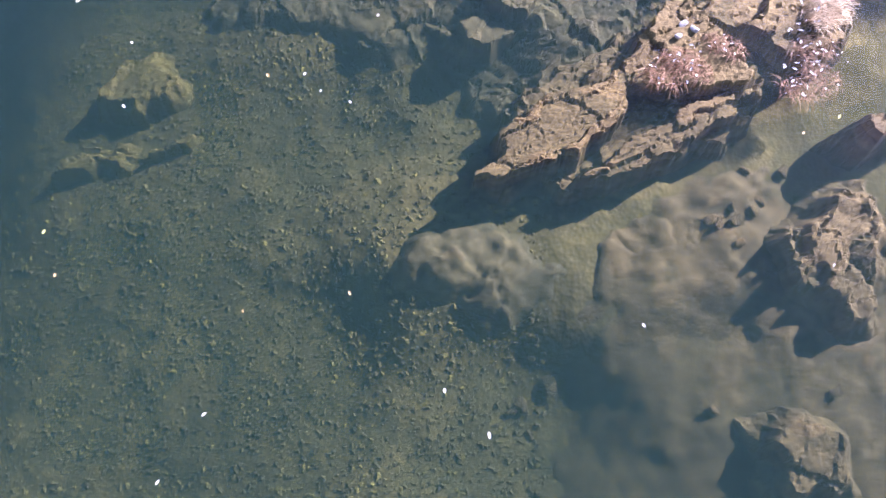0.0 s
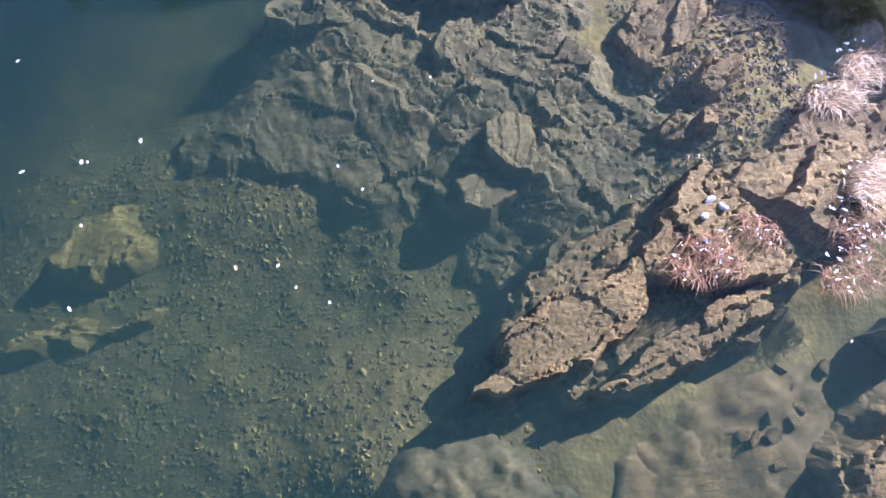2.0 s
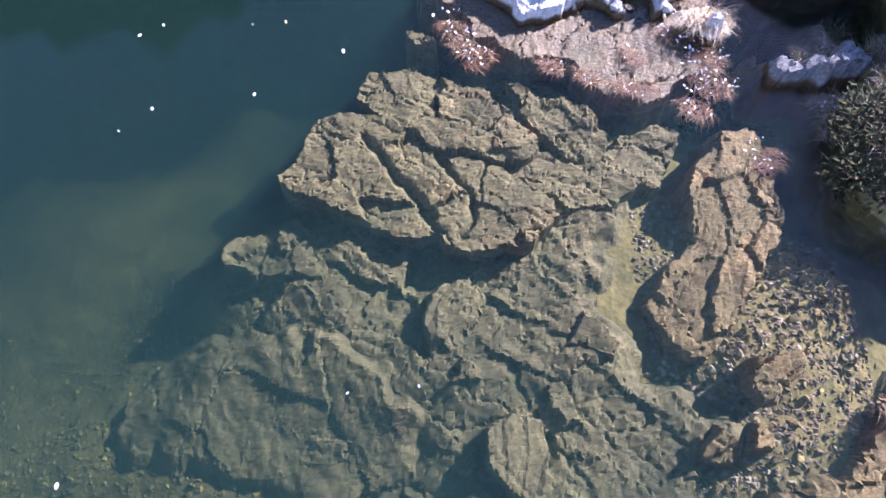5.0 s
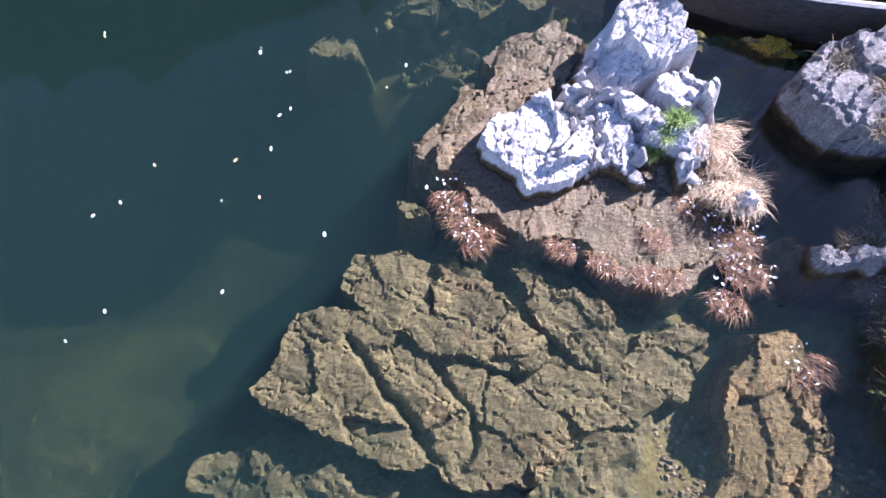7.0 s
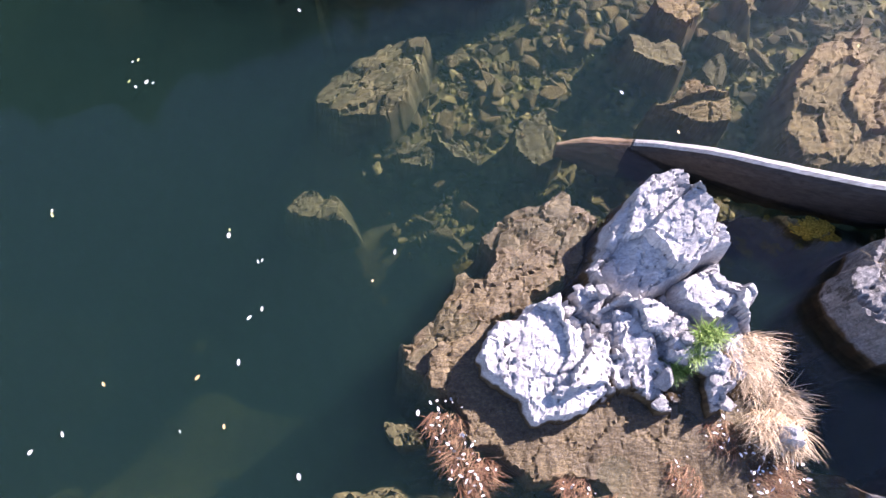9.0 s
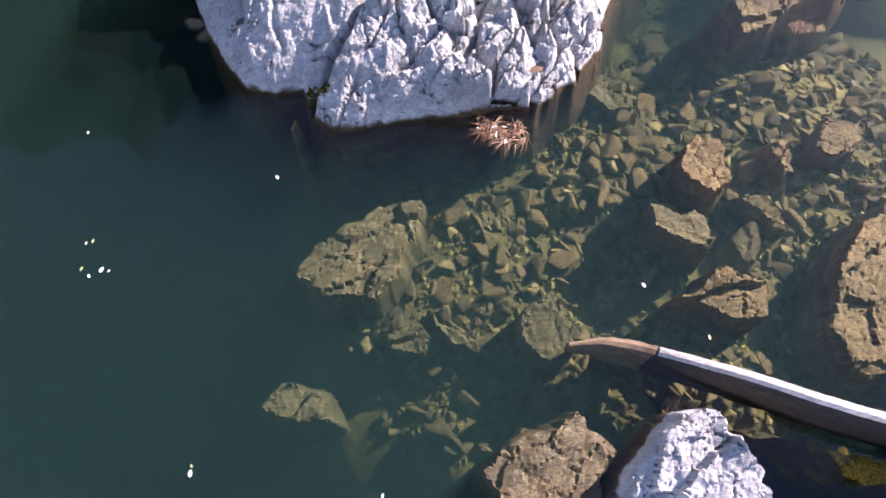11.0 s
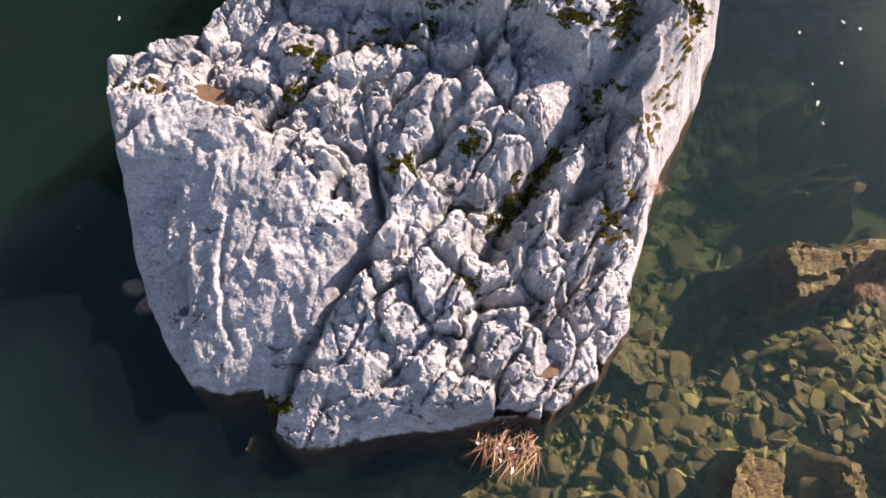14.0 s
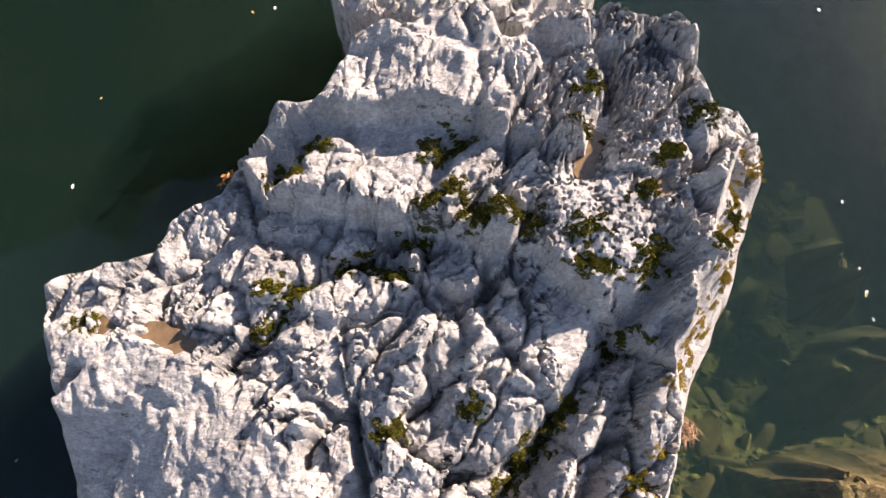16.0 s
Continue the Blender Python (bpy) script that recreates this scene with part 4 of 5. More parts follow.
def blocks(x, y, cell, turn, squeeze, seed, seam):
    """Angular blocks packed along a grain: each one's own lift and lean, and how open the joint is."""
    ca, sa = math.cos(radians(turn)), math.sin(radians(turn))
    u, v = (x * ca + y * sa) / (cell * squeeze), (-x * sa + y * ca) / cell
    f1, f2, a, b, cx, cy = cells(u, v, seed)
    return a - 0.5, (u - cx) * (b - 0.5) + (v - cy) * (a - 0.5), np.clip(1 - (f2 - f1) / seam, 0, 1)


def ridged(x, y, seed, octaves=3):
    total, amp = np.zeros_like(x), 1.0
    for n in range(octaves):
        total += amp * (0.5 - 2 * np.abs(value_noise(x, y, seed + 11 * n)))
        x, y, amp = x * 2.03 + y * 0.35 + 3.1, y * 2.03 - x * 0.35 + 7.7, amp * 0.55
    return total


def boulder_shape(x, y):
    wx, wy = x + 0.07 * fbm(x * 3.1, y * 3.1, 4, 131), y + 0.07 * fbm(x * 3.1, y * 3.1, 4, 137)
    top, below = np.zeros_like(x), np.zeros_like(x)
    for px, py, pz, ex, ey in FACES:
        w = np.exp(-((x - px) ** 2 + (y - py) ** 2) / 0.34 ** 2) + 1e-9 / (0.1 + (x - px) ** 2 + (y - py) ** 2)
        top, below = top + w * (pz + ex * np.clip(x - px, -0.9, 0.9) + ey * np.clip(y - py, -0.9, 0.9)), below + w
    h = top / below
    even = h.copy()
    # the slab on the water side is smooth; east of the split and above the slab the rock is broken into blocks
    far, side = off_line(wx, wy, SPLIT + [(-0.35, 14.5)] + SLAB_RIM[::-1][1:])
    broken = 0.12 + 0.88 * smooth(0.5 - side * far / 0.16)
    calm_top = smooth((wy - 16.0 - 0.25 * np.abs(wx - 0.2)) / 0.35) * smooth((0.75 - wx) / 0.3)
    front = smooth((13.75 - wy) / 0.35) * smooth((0.55 - wx) / 0.4)
    calm_top = np.maximum(calm_top, 0.8 * np.exp(-((wx - 1.5) ** 2 + (wy - 16.4) ** 2) / 0.4 ** 2))
    broken = broken * (1 - 0.65 * calm_top) * (1 - 0.6 * front)
    bx, by = wx + 0.05 * fbm(x * 7, y * 7, 2, 139), wy + 0.05 * fbm(x * 7, y * 7, 2, 141)
    patchy = smooth(0.55 + 1.5 * fbm(x * 1.7, y * 1.7, 2, 149))
    for cell, turn, squeeze, seed, lifts, leans, opens in ((0.34, 55, 2.0, 143, 0.18, 0.34, 0.14), (0.15, 48, 1.9, 147, 0.085, 0.2, 0.06), (0.07, 62, 1.8, 151, 0.036, 0.085, 0.02)):
        lift, lean, joint = blocks(bx + cell, by, cell, turn, squeeze, seed, 0.16)
        share = broken * (0.5 + 0.5 * patchy) + (0.05 if cell < 0.1 else 0)
        h = h + share * (lifts * lift + leans * lean - opens * joint)
    # crests and scratches that stand in the low light
    h = h + (0.012 + 0.025 * broken) * ridged(wx * 2.6 + 0.9 * wy, wy * 1.7, 153) + (0.0045 + 0.006 * broken) * ridged(wx * 11 + 2 * wy, wy * 5.5, 157, 3)
    bed = (0.78 * wx + 0.62 * wy + 0.3 * fbm(x * 1.3, y * 1.3, 3, 167) + 0.06 * fbm(x * 6, y * 6, 3, 168))
    mark = smooth(0.45 + 1.8 * fbm(x * 2.2 + 0.8 * y, y * 1.6 - 0.9 * x, 3, 169))
    h = h + mark * (0.3 + 0.7 * broken) * (0.02 * layered(bed / 0.27) + 0.008 * layered(bed / 0.083 + 0.3))
    h = h + 0.03 * fbm(x * 4, y * 4, 3, 159) + 0.011 * fbm(x * 21, y * 17, 3, 161, 0.6)
    for line, rise, reach, steep in ((CREST, 0.28, 0.32, 0.03), (SLAB_RIM, -0.1, 0.25, 0.05), (UPPER_RIM, 0.24, 0.3, 0.035), ([(-0.92, 15.19), (-0.61, 15.17), (-0.38, 15.1), (-0.2, 15.06)], 0.06, 0.2, 0.02),
                                     ([(-0.55, 15.55), (-0.2, 15.5), (0.1, 15.62), (0.37, 15.58), (0.6, 15.7)], 0.1, 0.2, 0.03), ([(-0.1, 13.38), (-0.3, 13.36), (-0.6, 13.2), (-0.72, 13.14)], 0.1, 0.12, 0.03), (SPLIT[1:], -0.1, 0.2, 0.04)):
        far, side = off_line(wx, wy, line)
        h = h + 0.5 * rise * np.tanh(side * far / steep) * np.exp(-far / reach)
    for line, depth, width in ((SPLIT, 0.16, 0.035), (JOINT, 0.42, 0.12), ([(1.72, 15.4), (1.58, 15.2), (1.42, 15.0), (1.28, 14.7), (1.2, 14.45)], 0.28, 0.08), ([(0.0, 16.0), (0.03, 15.77), (0.37, 15.58), (0.49, 15.32), (0.3, 15.17), (0.16, 14.93)], 0.12, 0.045),
                               ([(-0.28, 15.48), (-0.21, 15.09), (-0.19, 14.9), (-0.1, 14.6)], 0.08, 0.025), ([(-0.27, 14.14), (0.06, 14.25), (0.36, 14.52), (0.77, 14.69)], 0.13, 0.05), ([(0.19, 14.23), (0.48, 14.04), (0.6, 13.89), (0.43, 13.57)], 0.11, 0.035),
                               ([(-0.14, 13.98), (-0.1, 13.71), (-0.02, 13.47)], 0.05, 0.03), ([(0.6, 13.93), (0.94, 13.96), (1.03, 13.74), (1.26, 14.09), (1.5, 14.3)], 0.18, 0.055), ([(-1.23, 14.52), (-1.21, 13.97), (-1.16, 13.61)], 0.035, 0.025),
                               ([(-2.2, 15.02), (-1.98, 15.09), (-1.87, 15.2)], 0.14, 0.04), ([(0.62, 15.8), (0.56, 15.5), (0.8, 15.2), (1.0, 14.95)], 0.09, 0.035), (SLOT, 0.18, 0.06), ([(0.55, 16.6), (0.62, 16.9), (0.5, 17.25)], 0.06, 0.03), ([(0.97, 16.45), (1.05, 16.8), (1.0, 17.2)], 0.06, 0.03),
                               ([(1.85, 16.2), (1.75, 16.5), (1.85, 16.9)], 0.08, 0.04), ([(-0.73, 15.4), (-0.6, 15.66), (-0.2, 15.86), (0.06, 15.75)], 0.1, 0.05), ([(0.2, 16.1), (0.38, 16.5), (0.55, 16.6)], 0.12, 0.05)):
        far, _ = off_line(wx, wy, line)
        h = h - depth * np.exp(-(far / width) ** 2)
    for line in ([(-1.2, 15.23), (-0.83, 14.77), (-0.31, 14.27)], [(-1.28, 14.94), (-1.36, 14.54), (-1.03, 14.16), (-0.48, 14.32)], [(-1.27, 14.5), (-1.24, 13.97), (-1.19, 13.66)], [(-1.02, 15.08), (-0.6, 14.55), (-0.42, 14.36)], [(-1.7, 15.2), (-1.52, 14.7), (-1.47, 14.2)], [(-0.9, 14.3), (-0.75, 13.9), (-0.72, 13.7)]):
        far, _ = off_line(wx, wy, line)
        h = h + 0.024 * np.exp(-(far / 0.03) ** 2) * smooth(0.6 + 2 * fbm(x * 5, y * 5, 2, 171))
    for (px, py), depth, radius in (((-0.68, 16.38), 0.16, 0.11), ((0.55, 16.05), 0.08, 0.12), ((0.9, 15.93), 0.12, 0.1)):
        h = h - depth * np.exp(-((wx - px) ** 2 + (wy - py) ** 2) / radius ** 2)
    for pan, depth in ((POOL_A, 0.06), (POOL_B, 0.06), (POOL_C, 0.1), (POOL_D, 0.07), (POOL_E, 0.07)):
        w = smooth((inside(wx, wy, pan) + 0.04) / 0.05)
        h = h * (1 - w) + (even - depth) * w
    d = inside(x + 0.6 * (wx - x), y + 0.6 * (wy - y), BIG)
    h = h - 0.2 * np.exp(-np.maximum(d, 0) / 0.22) * smooth((0.6 - x) / 0.8)
    rim = np.where(d < 0, 2.4, 1.0) * d * (2.9 + 1.6 * fbm(x * 2.3, y * 2.3, 2, 163)) + 0.05 * fbm(x * 6, y * 6, 3, 165) + 0.02
    blend = np.clip(0.5 + (rim - h) / 0.16, 0, 1)
    return np.maximum(rim + (h - rim) * blend - 0.08 * blend * (1 - blend), -3.0), d


def great_boulder():
    step = 0.0135
    gx, gy = np.meshgrid(np.arange(-3.3, 3.6, step), np.arange(12.2, 18.5, step))
    gx, gy = gx + 0.4 * step * (scatter(gx * 31, gy * 17, 1) - 0.5) * 2, gy + 0.4 * step * (scatter(gx * 13, gy * 37, 2) - 0.5) * 2
    near = inside(gx, gy, BIG) > -0.6
    z, d = np.full(gx.shape, -3.0), np.full(gx.shape, -9.0)
    z[near], d[near] = boulder_shape(gx[near], gy[near])
    use = near[:-1, :-1] & near[1:, :-1] & near[:-1, 1:] & near[1:, 1:]
    index = np.arange(gx.size).reshape(gx.shape)
    quads = np.stack([index[:-1, :-1], index[:-1, 1:], index[1:, 1:], index[1:, :-1]], -1)[use]
    picked, quads = np.unique(quads, return_inverse=True)
    verts = np.stack([gx.ravel(), gy.ravel(), z.ravel()], 1)[picked].tolist()
    under = len(verts)
    faces = quads.reshape(-1, 4).tolist() + [list(range(under, under + len(BIG)))[::-1]]
    SURFACES.append((boulder_shape, (-2.6, 2.95, 12.9, 17.9)))
    return thing("great_boulder", mesh_of("great_boulder", verts + [(x, y, -3.02) for x, y in BIG], faces, GREY_ROCK, False), "great jointed grey boulder with white lichen and moss in its cracks", "boulder")


great_boulder()
rock("great_boulder", [(-0.45, 17.8), (-0.2, 17.66), (0.2, 17.6), (0.6, 17.7), (1.1, 17.62), (1.5, 17.75), (1.7, 18.5), (1.5, 19.4), (0.3, 19.7), (-0.6, 19.2), (-0.6, 18.4)], 1.12, -2.6, GREY_ROCK, "second grey boulder close behind the great one", "boulder",
     slope=(0, 0.1), edge=0.1, step=0.022, turn=40, cell=0.3, facet=0.22, crack=0.1, lumps=0.15, worn_flat=1.0, seed=121)
rock("submerged_stone", [(0.3, 13.0), (0.6, 12.95), (0.75, 13.1), (0.4, 13.15)], 0.04, -1.0, BROWN_ROCK, "wet olive stone at the great boulder's foot", edge=0.25, step=0.02, cell=0.3, facet=0.04, wobble=0.03, seed=122)
rock("submerged_stone", [(-0.95, 12.98), (-0.7, 12.92), (-0.62, 13.05), (-0.85, 13.08)], 0.04, -1.4, BROWN_ROCK, "small olive stone at the great boulder's foot", edge=0.25, step=0.02, cell=0.3, facet=0.04, wobble=0.02, seed=123)
rock("submerged_stone", [(-1.13, 13.0), (-1.05, 12.99), (-1.0, 13.12), (-1.08, 13.16)], 0.03, -1.4, BROWN_ROCK, "small tan stone leaning on the great boulder's foot", edge=0.08, step=0.012, cell=0.3, facet=0.03, wobble=0.02, grow=0.04, seed=125)
rock("outcrop_shelf", [(1.3, 13.35), (1.75, 13.75), (1.85, 14.3), (2.0, 14.9), (2.2, 15.3), (1.9, 15.3), (1.5, 14.2), (1.1, 13.4)], -0.1, -1.2, WET_SHELF, "narrow brown ledge at the great boulder's foot", edge=0.14, step=0.025, turn=70, cell=0.25, facet=0.06, seed=124)


def pool(outline, label, sink=0.03):
    zs = [height_at(x, y) for x, y in outline]
    z = min(zs) + sink
    mx, my = np.mean(outline, 0)
    ring = []
    for n in range(18):
        a = n / 18 * math.tau
        best = max(((x - mx) * math.cos(a) + (y - my) * math.sin(a)) for x, y in outline)
        r = (best + 0.04) * (0.95 + 0.1 * math.sin(3 * a))
        ring.append((mx + r * math.cos(a), my + r * math.sin(a)))
    verts = [(x, y, z) for x, y in ring] + [(x, y, z - 0.06) for x, y in ring]
    faces = [list(range(18)), list(range(35, 17, -1))] + [(n, n + 18, (n + 1) % 18 + 18, (n + 1) % 18) for n in range(18)]
    thing("rock_pool", mesh_of("rock_pool", verts, faces, POOL_SILT, False), label, "rock pool", "rock pools")


pool(POOL_A, "small rain pool in a rock hollow")
pool(POOL_B, "small rain pool in a rock hollow")
pool(POOL_C, "rusty brown rain pool in a deep joint", 0.03)
pool(POOL_D, "round rusty silt pool in a rock hollow")
pool(POOL_E, "tan silt pool in a rock hollow near the boulder's foot")

# ---- the driftwood log ----


def driftwood():
    """A split trunk: top coloured as sunlit, face coloured as shaded, and a sunken tapering tip."""
    line = [(1.2, 11.13, -0.16), (1.45, 11.14, -0.12), (1.7, 11.08, -0.07), (1.95, 10.95, 0.1), (2.37, 10.77, 0.26), (2.8, 10.58, 0.35), (3.4, 10.37, 0.42), (4.3, 10.18, 0.46), (5.4, 10.05, 0.5)]
    ob = tagged(new("driftwood_log"), "long curved driftwood trunk with sunlit-coloured top and sunken tip", "log")
    pts = np.array(line)
    s = np.linspace(0, len(line) - 1, 120)
    centre = np.stack([np.interp(s, range(len(line)), pts[:, k]) for k in range(3)], 1)
    for _ in range(12):
        centre[1:-1] = (centre[:-2] + 2 * centre[1:-1] + centre[2:]) / 4
    along = np.gradient(centre, axis=0)
    along /= np.linalg.norm(along, axis=1)[:, None]
    side = np.cross(along, (0, 0, 1.0))
    side /= np.linalg.norm(side, axis=1)[:, None]

    def sweep(name, section, grow, first, last, material, label, rough):
        """section: places across (towards the near side) and up, in a trunk of full size."""
        m, verts = len(section), []
        for k in range(first, last):
            w = grow(k / 119)
            for j, (a, b) in enumerate(section):
                r = 1 + rough * math.sin(k * 0.9 + j * 2.1) * math.sin(k * 0.23 + j)
                verts.append(centre[k] + side[k] * a * w * r + np.array((0, 0, b * w * r)))
        rows = last - first
        faces = [(k * m + j, k * m + (j + 1) % m, (k + 1) * m + (j + 1) % m, (k + 1) * m + j) for k in range(rows - 1) for j in range(m)]
        faces += [list(range(m))[::-1], list(range((rows - 1) * m, rows * m))]
        part_of(name, mesh_of(name, [tuple(v) for v in verts], faces, material, False), ob, label)

    def grow(t):
        return 0.42 + 0.58 * smooth(np.array([t / 0.22]))[0] + 0.15 * t

    body = [(-0.055, 0.0), (-0.02, 0.01), (0.015, 0.002), (0.04, -0.03), (0.055, -0.1), (0.06, -0.22), (0.05, -0.4), (0.02, -0.52), (-0.05, -0.48), (-0.08, -0.16)]
    sweep("trunk", body, grow, 35, 120, WOOD_SHADED, "split face with shade painted into its dark colour", 0.06)
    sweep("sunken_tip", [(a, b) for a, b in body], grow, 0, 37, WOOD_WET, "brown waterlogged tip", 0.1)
    sweep("painted_lit_top", [(-0.058, -0.005), (-0.035, 0.016), (-0.01, 0.016), (0.015, 0.002), (0.01, -0.02), (-0.05, -0.02)], grow, 37, 120, WOOD_LIT, "upper edge with sunlight painted into its pale colour", 0.05)


driftwood()

# ---- plants ----


def blades(name, count, radius, length, material, seed, lean=0.8, width=0.005, flat=0.0, way=None):
    """A tuft of arching blades, rooted in a small disc."""
    r = random.Random(seed)
    verts, faces = [], []
    for _ in range(count):
        a = r.uniform(0, math.tau) if way is None else r.gauss(way, 0.6)
        root = radius * math.sqrt(r.random())
        ra = r.uniform(0, math.tau)
        x, y, z = 1.6 * root * math.cos(ra), root * math.sin(ra), -0.03
        size, bend = length * r.uniform(0.45, 1.1), lean * r.uniform(0.4, 1.4)
        rise = r.uniform(0.55, 1.45) * (1 - flat) + 0.15 * flat
        w = width * r.uniform(0.7, 1.4)
        first = len(verts)
        for k in range(5):
            t = k / 4
            ww = w * (1 - 0.9 * t)
            verts += [(x - math.sin(a) * ww, y + math.cos(a) * ww, z), (x + math.sin(a) * ww, y - math.cos(a) * ww, z + ww * 0.5)]
            el = rise - bend * t * 1.7
            x, y, z = x + size / 4 * math.cos(a) * math.cos(el), y + size / 4 * math.sin(a) * math.cos(el), z + size / 4 * math.sin(el)
        faces += [(first + 2 * k, first + 2 * k + 1, first + 2 * k + 3, first + 2 * k + 2) for k in range(4)]
    return mesh_of(name, verts, faces, material, False)


def flakes(count, radius, high, seed, size=0.02):
    """Curled bits of bleached leaf caught in a tuft, which also stand in for sun glints."""
    r = random.Random(seed)
    verts, faces = [], []
    for _ in range(count):
        d, a = radius * math.sqrt(r.random()), r.uniform(0, math.tau)
        c = Vector((d * math.cos(a), d * math.sin(a), r.uniform(0.02, high)))
        turn = Euler((r.uniform(-0.7, 0.7), r.uniform(-0.7, 0.7), r.uniform(0, 6.3))).to_matrix()
        s = size * r.uniform(0.4, 1.6)
        first = len(verts)
        verts += [tuple(c + turn @ Vector(v)) for v in ((-s, 0, 0), (-0.2 * s, 0.45 * s, 0.15 * s), (s, 0.1 * s, 0), (0.1 * s, -0.45 * s, 0.12 * s), (0, 0, -0.1 * s))]
        faces += [(first, first + 4, first + 1), (first + 1, first + 4, first + 2), (first + 2, first + 4, first + 3), (first + 3, first + 4, first)]
    return mesh_of("leaf_litter", verts, faces, FLAKE_GLINT, False)


RED_KIND = [blades("blades", 240, 0.12, 0.2, RED_GRASS, s, 0.9, 0.0028, way=-1.7) for s in (1, 2, 3)]
STRAW_KIND = [blades("blades", 520, 0.14, 0.27, STRAW, s, 1.0, 0.003, way=-1.5) for s in (4, 5)]
OLIVE_KIND = [blades("blades", 220, 0.14, 0.28, OLIVE, s, 1.0, 0.004) for s in (6, 7, 8)]
GREEN_KIND = [blades("blades", 300, 0.06, 0.13, GREEN, s, 0.7, 0.005) for s in (9, 10)]
LITTER_KIND = [flakes(9, 0.2, 0.1, s, 0.017) for s in (11, 12, 13)]
LITTER_MANY = [flakes(20, 0.22, 0.12, s, 0.018) for s in (14, 15)]


def tuft(kinds, x, y, label, size=1.0, litter=None, seed=0, group="grass tufts", lift=0.0):
    r = random.Random(seed * 7 + 1)
    ob = thing("grass_tuft", None, label, "grass", group)
    tagged(part_of("grass", r.choice(kinds), ob), kind="stuff")
    ob.matrix_world = Matrix.Translation((x, y, max(height_at(x, y), -0.08) + lift)) @ pose(0, 0, 0, 0, 0, r.uniform(-50, 50)) @ Matrix.Diagonal((size, size, size, 1))
    if litter:
        tagged(part_of("leaf_litter", r.choice(litter), ob, "bleached leaf scraps that double as sun glints in the blades"), kind="stuff")
    return ob


RED = "russet dry grass tuft with pale leaf scraps on wet rock"
for n, (x, y) in enumerate([(2.14, 3.75), (1.99, 3.54), (2.28, 3.62), (2.58, 3.86)]):
    tuft(RED_KIND, x, y, RED, 1.0, LITTER_KIND, n)
for n, (x, y) in enumerate([(3.53, 5.23), (3.87, 5.56), (3.56, 4.33), (3.41, 3.94), (3.25, 3.48), (3.47, 3.63)]):
    tuft(RED_KIND if n > 2 else STRAW_KIND, x, y, "pinkish dry grass tuft thick with glinting leaf scraps", 1.1, LITTER_MANY, 20 + n)
for n, (x, y) in enumerate([(0.2, 8.73), (0.31, 8.5), (0.4, 8.37), (1.09, 8.3), (1.41, 8.15), (1.73, 8.05), (1.9, 8.03), (1.86, 8.36)]):
    tuft(RED_KIND, x, y, RED, 0.75 if n > 2 else 0.85, LITTER_KIND if n > 2 else LITTER_MANY, 30 + n)
for n, (x, y) in enumerate([(2.2, 8.64), (2.4, 8.46), (2.5, 8.31), (2.54, 8.05), (2.34, 7.82), (2.84, 7.3), (2.44, 8.24)]):
    tuft(RED_KIND, x, y, "straw-coloured grass tuft thick with leaf scraps at the water", 0.9, LITTER_MANY, 40 + n)
for n, (x, y) in enumerate([(2.46, 9.15), (2.52, 8.99), (2.6, 8.81), (2.38, 9.21), (2.5, 8.66)]):
    tuft(STRAW_KIND, x, y, "thick straw-coloured grass clump hanging over pale rock", 0.9, None, 50 + n)
for n, (x, y) in enumerate([(1.98, 9.18), (1.88, 9.1), (2.07, 9.28)]):
    tuft(GREEN_KIND, x, y, "fresh green herb clump growing between pale blocks", 1.0, None, 60 + n)
tuft(RED_KIND, 0.78, 13.1, "russet grass tuft hanging into the water from the boulder", 1.3, LITTER_KIND, 64)
for n, (x, y) in enumerate([(3.68, 14.2), (1.88, 14.89)]):
    tuft(RED_KIND, x, y, "small rusty grass tuft on a rock at the waterline", 0.6, None, 68 + n)
for n, (x, y) in enumerate([(-2.1, 14.26), (-2.0, 14.12)]):
    tuft(STRAW_KIND, x, y, "small grey-green plant on the boulder's shaded side", 0.35, None, 72 + n, lift=0.05)
for n, (x, y) in enumerate([(3.5, 7.87), (3.6, 7.71), (3.75, 7.6), (3.52, 7.55), (3.62, 7.4), (3.7, 7.25), (3.6, 7.15), (3.7, 6.96), (3.4, 8.2), (3.75, 8.6), (3.9, 7.8), (3.95, 8.2)]):
    tuft(OLIVE_KIND, x, y, "dull olive grass with straw blades on the shaded bank", 0.7, LITTER_KIND if n % 4 == 0 else None, 80 + n, "bank grass")
bank = random.Random(5)
for n in range(46):
    x, y = bank.uniform(3.4, 5.0), bank.uniform(5.0, 9.8)
    if height_at(x, y) > 0.05:
        tuft(OLIVE_KIND, x, y, "dull olive grass with straw blades on the shaded bank", bank.uniform(0.6, 1.0), None, 100 + n, "bank grass")

tuft(RED_KIND, 1.97, 10.66, "rusty grass tuft wedged between log and pale rock", 0.6, None, 79)
ORANGE_KIND = flakes(40, 0.09, 0.12, 31, 0.028)
ORANGE_KIND.materials[0] = ORANGE
for x, y in [(-1.03, 16.62), (-1.12, 16.5), (-0.94, 16.88), (-0.41, 17.72), (1.43, 17.68)]:
    ob = thing("rusty_shrub", ORANGE_KIND, "small rusty orange-leaved plant rooted in a crack", "plant", "crack plants")
    ob.location = (x, y, height_at(x, y) - 0.01)


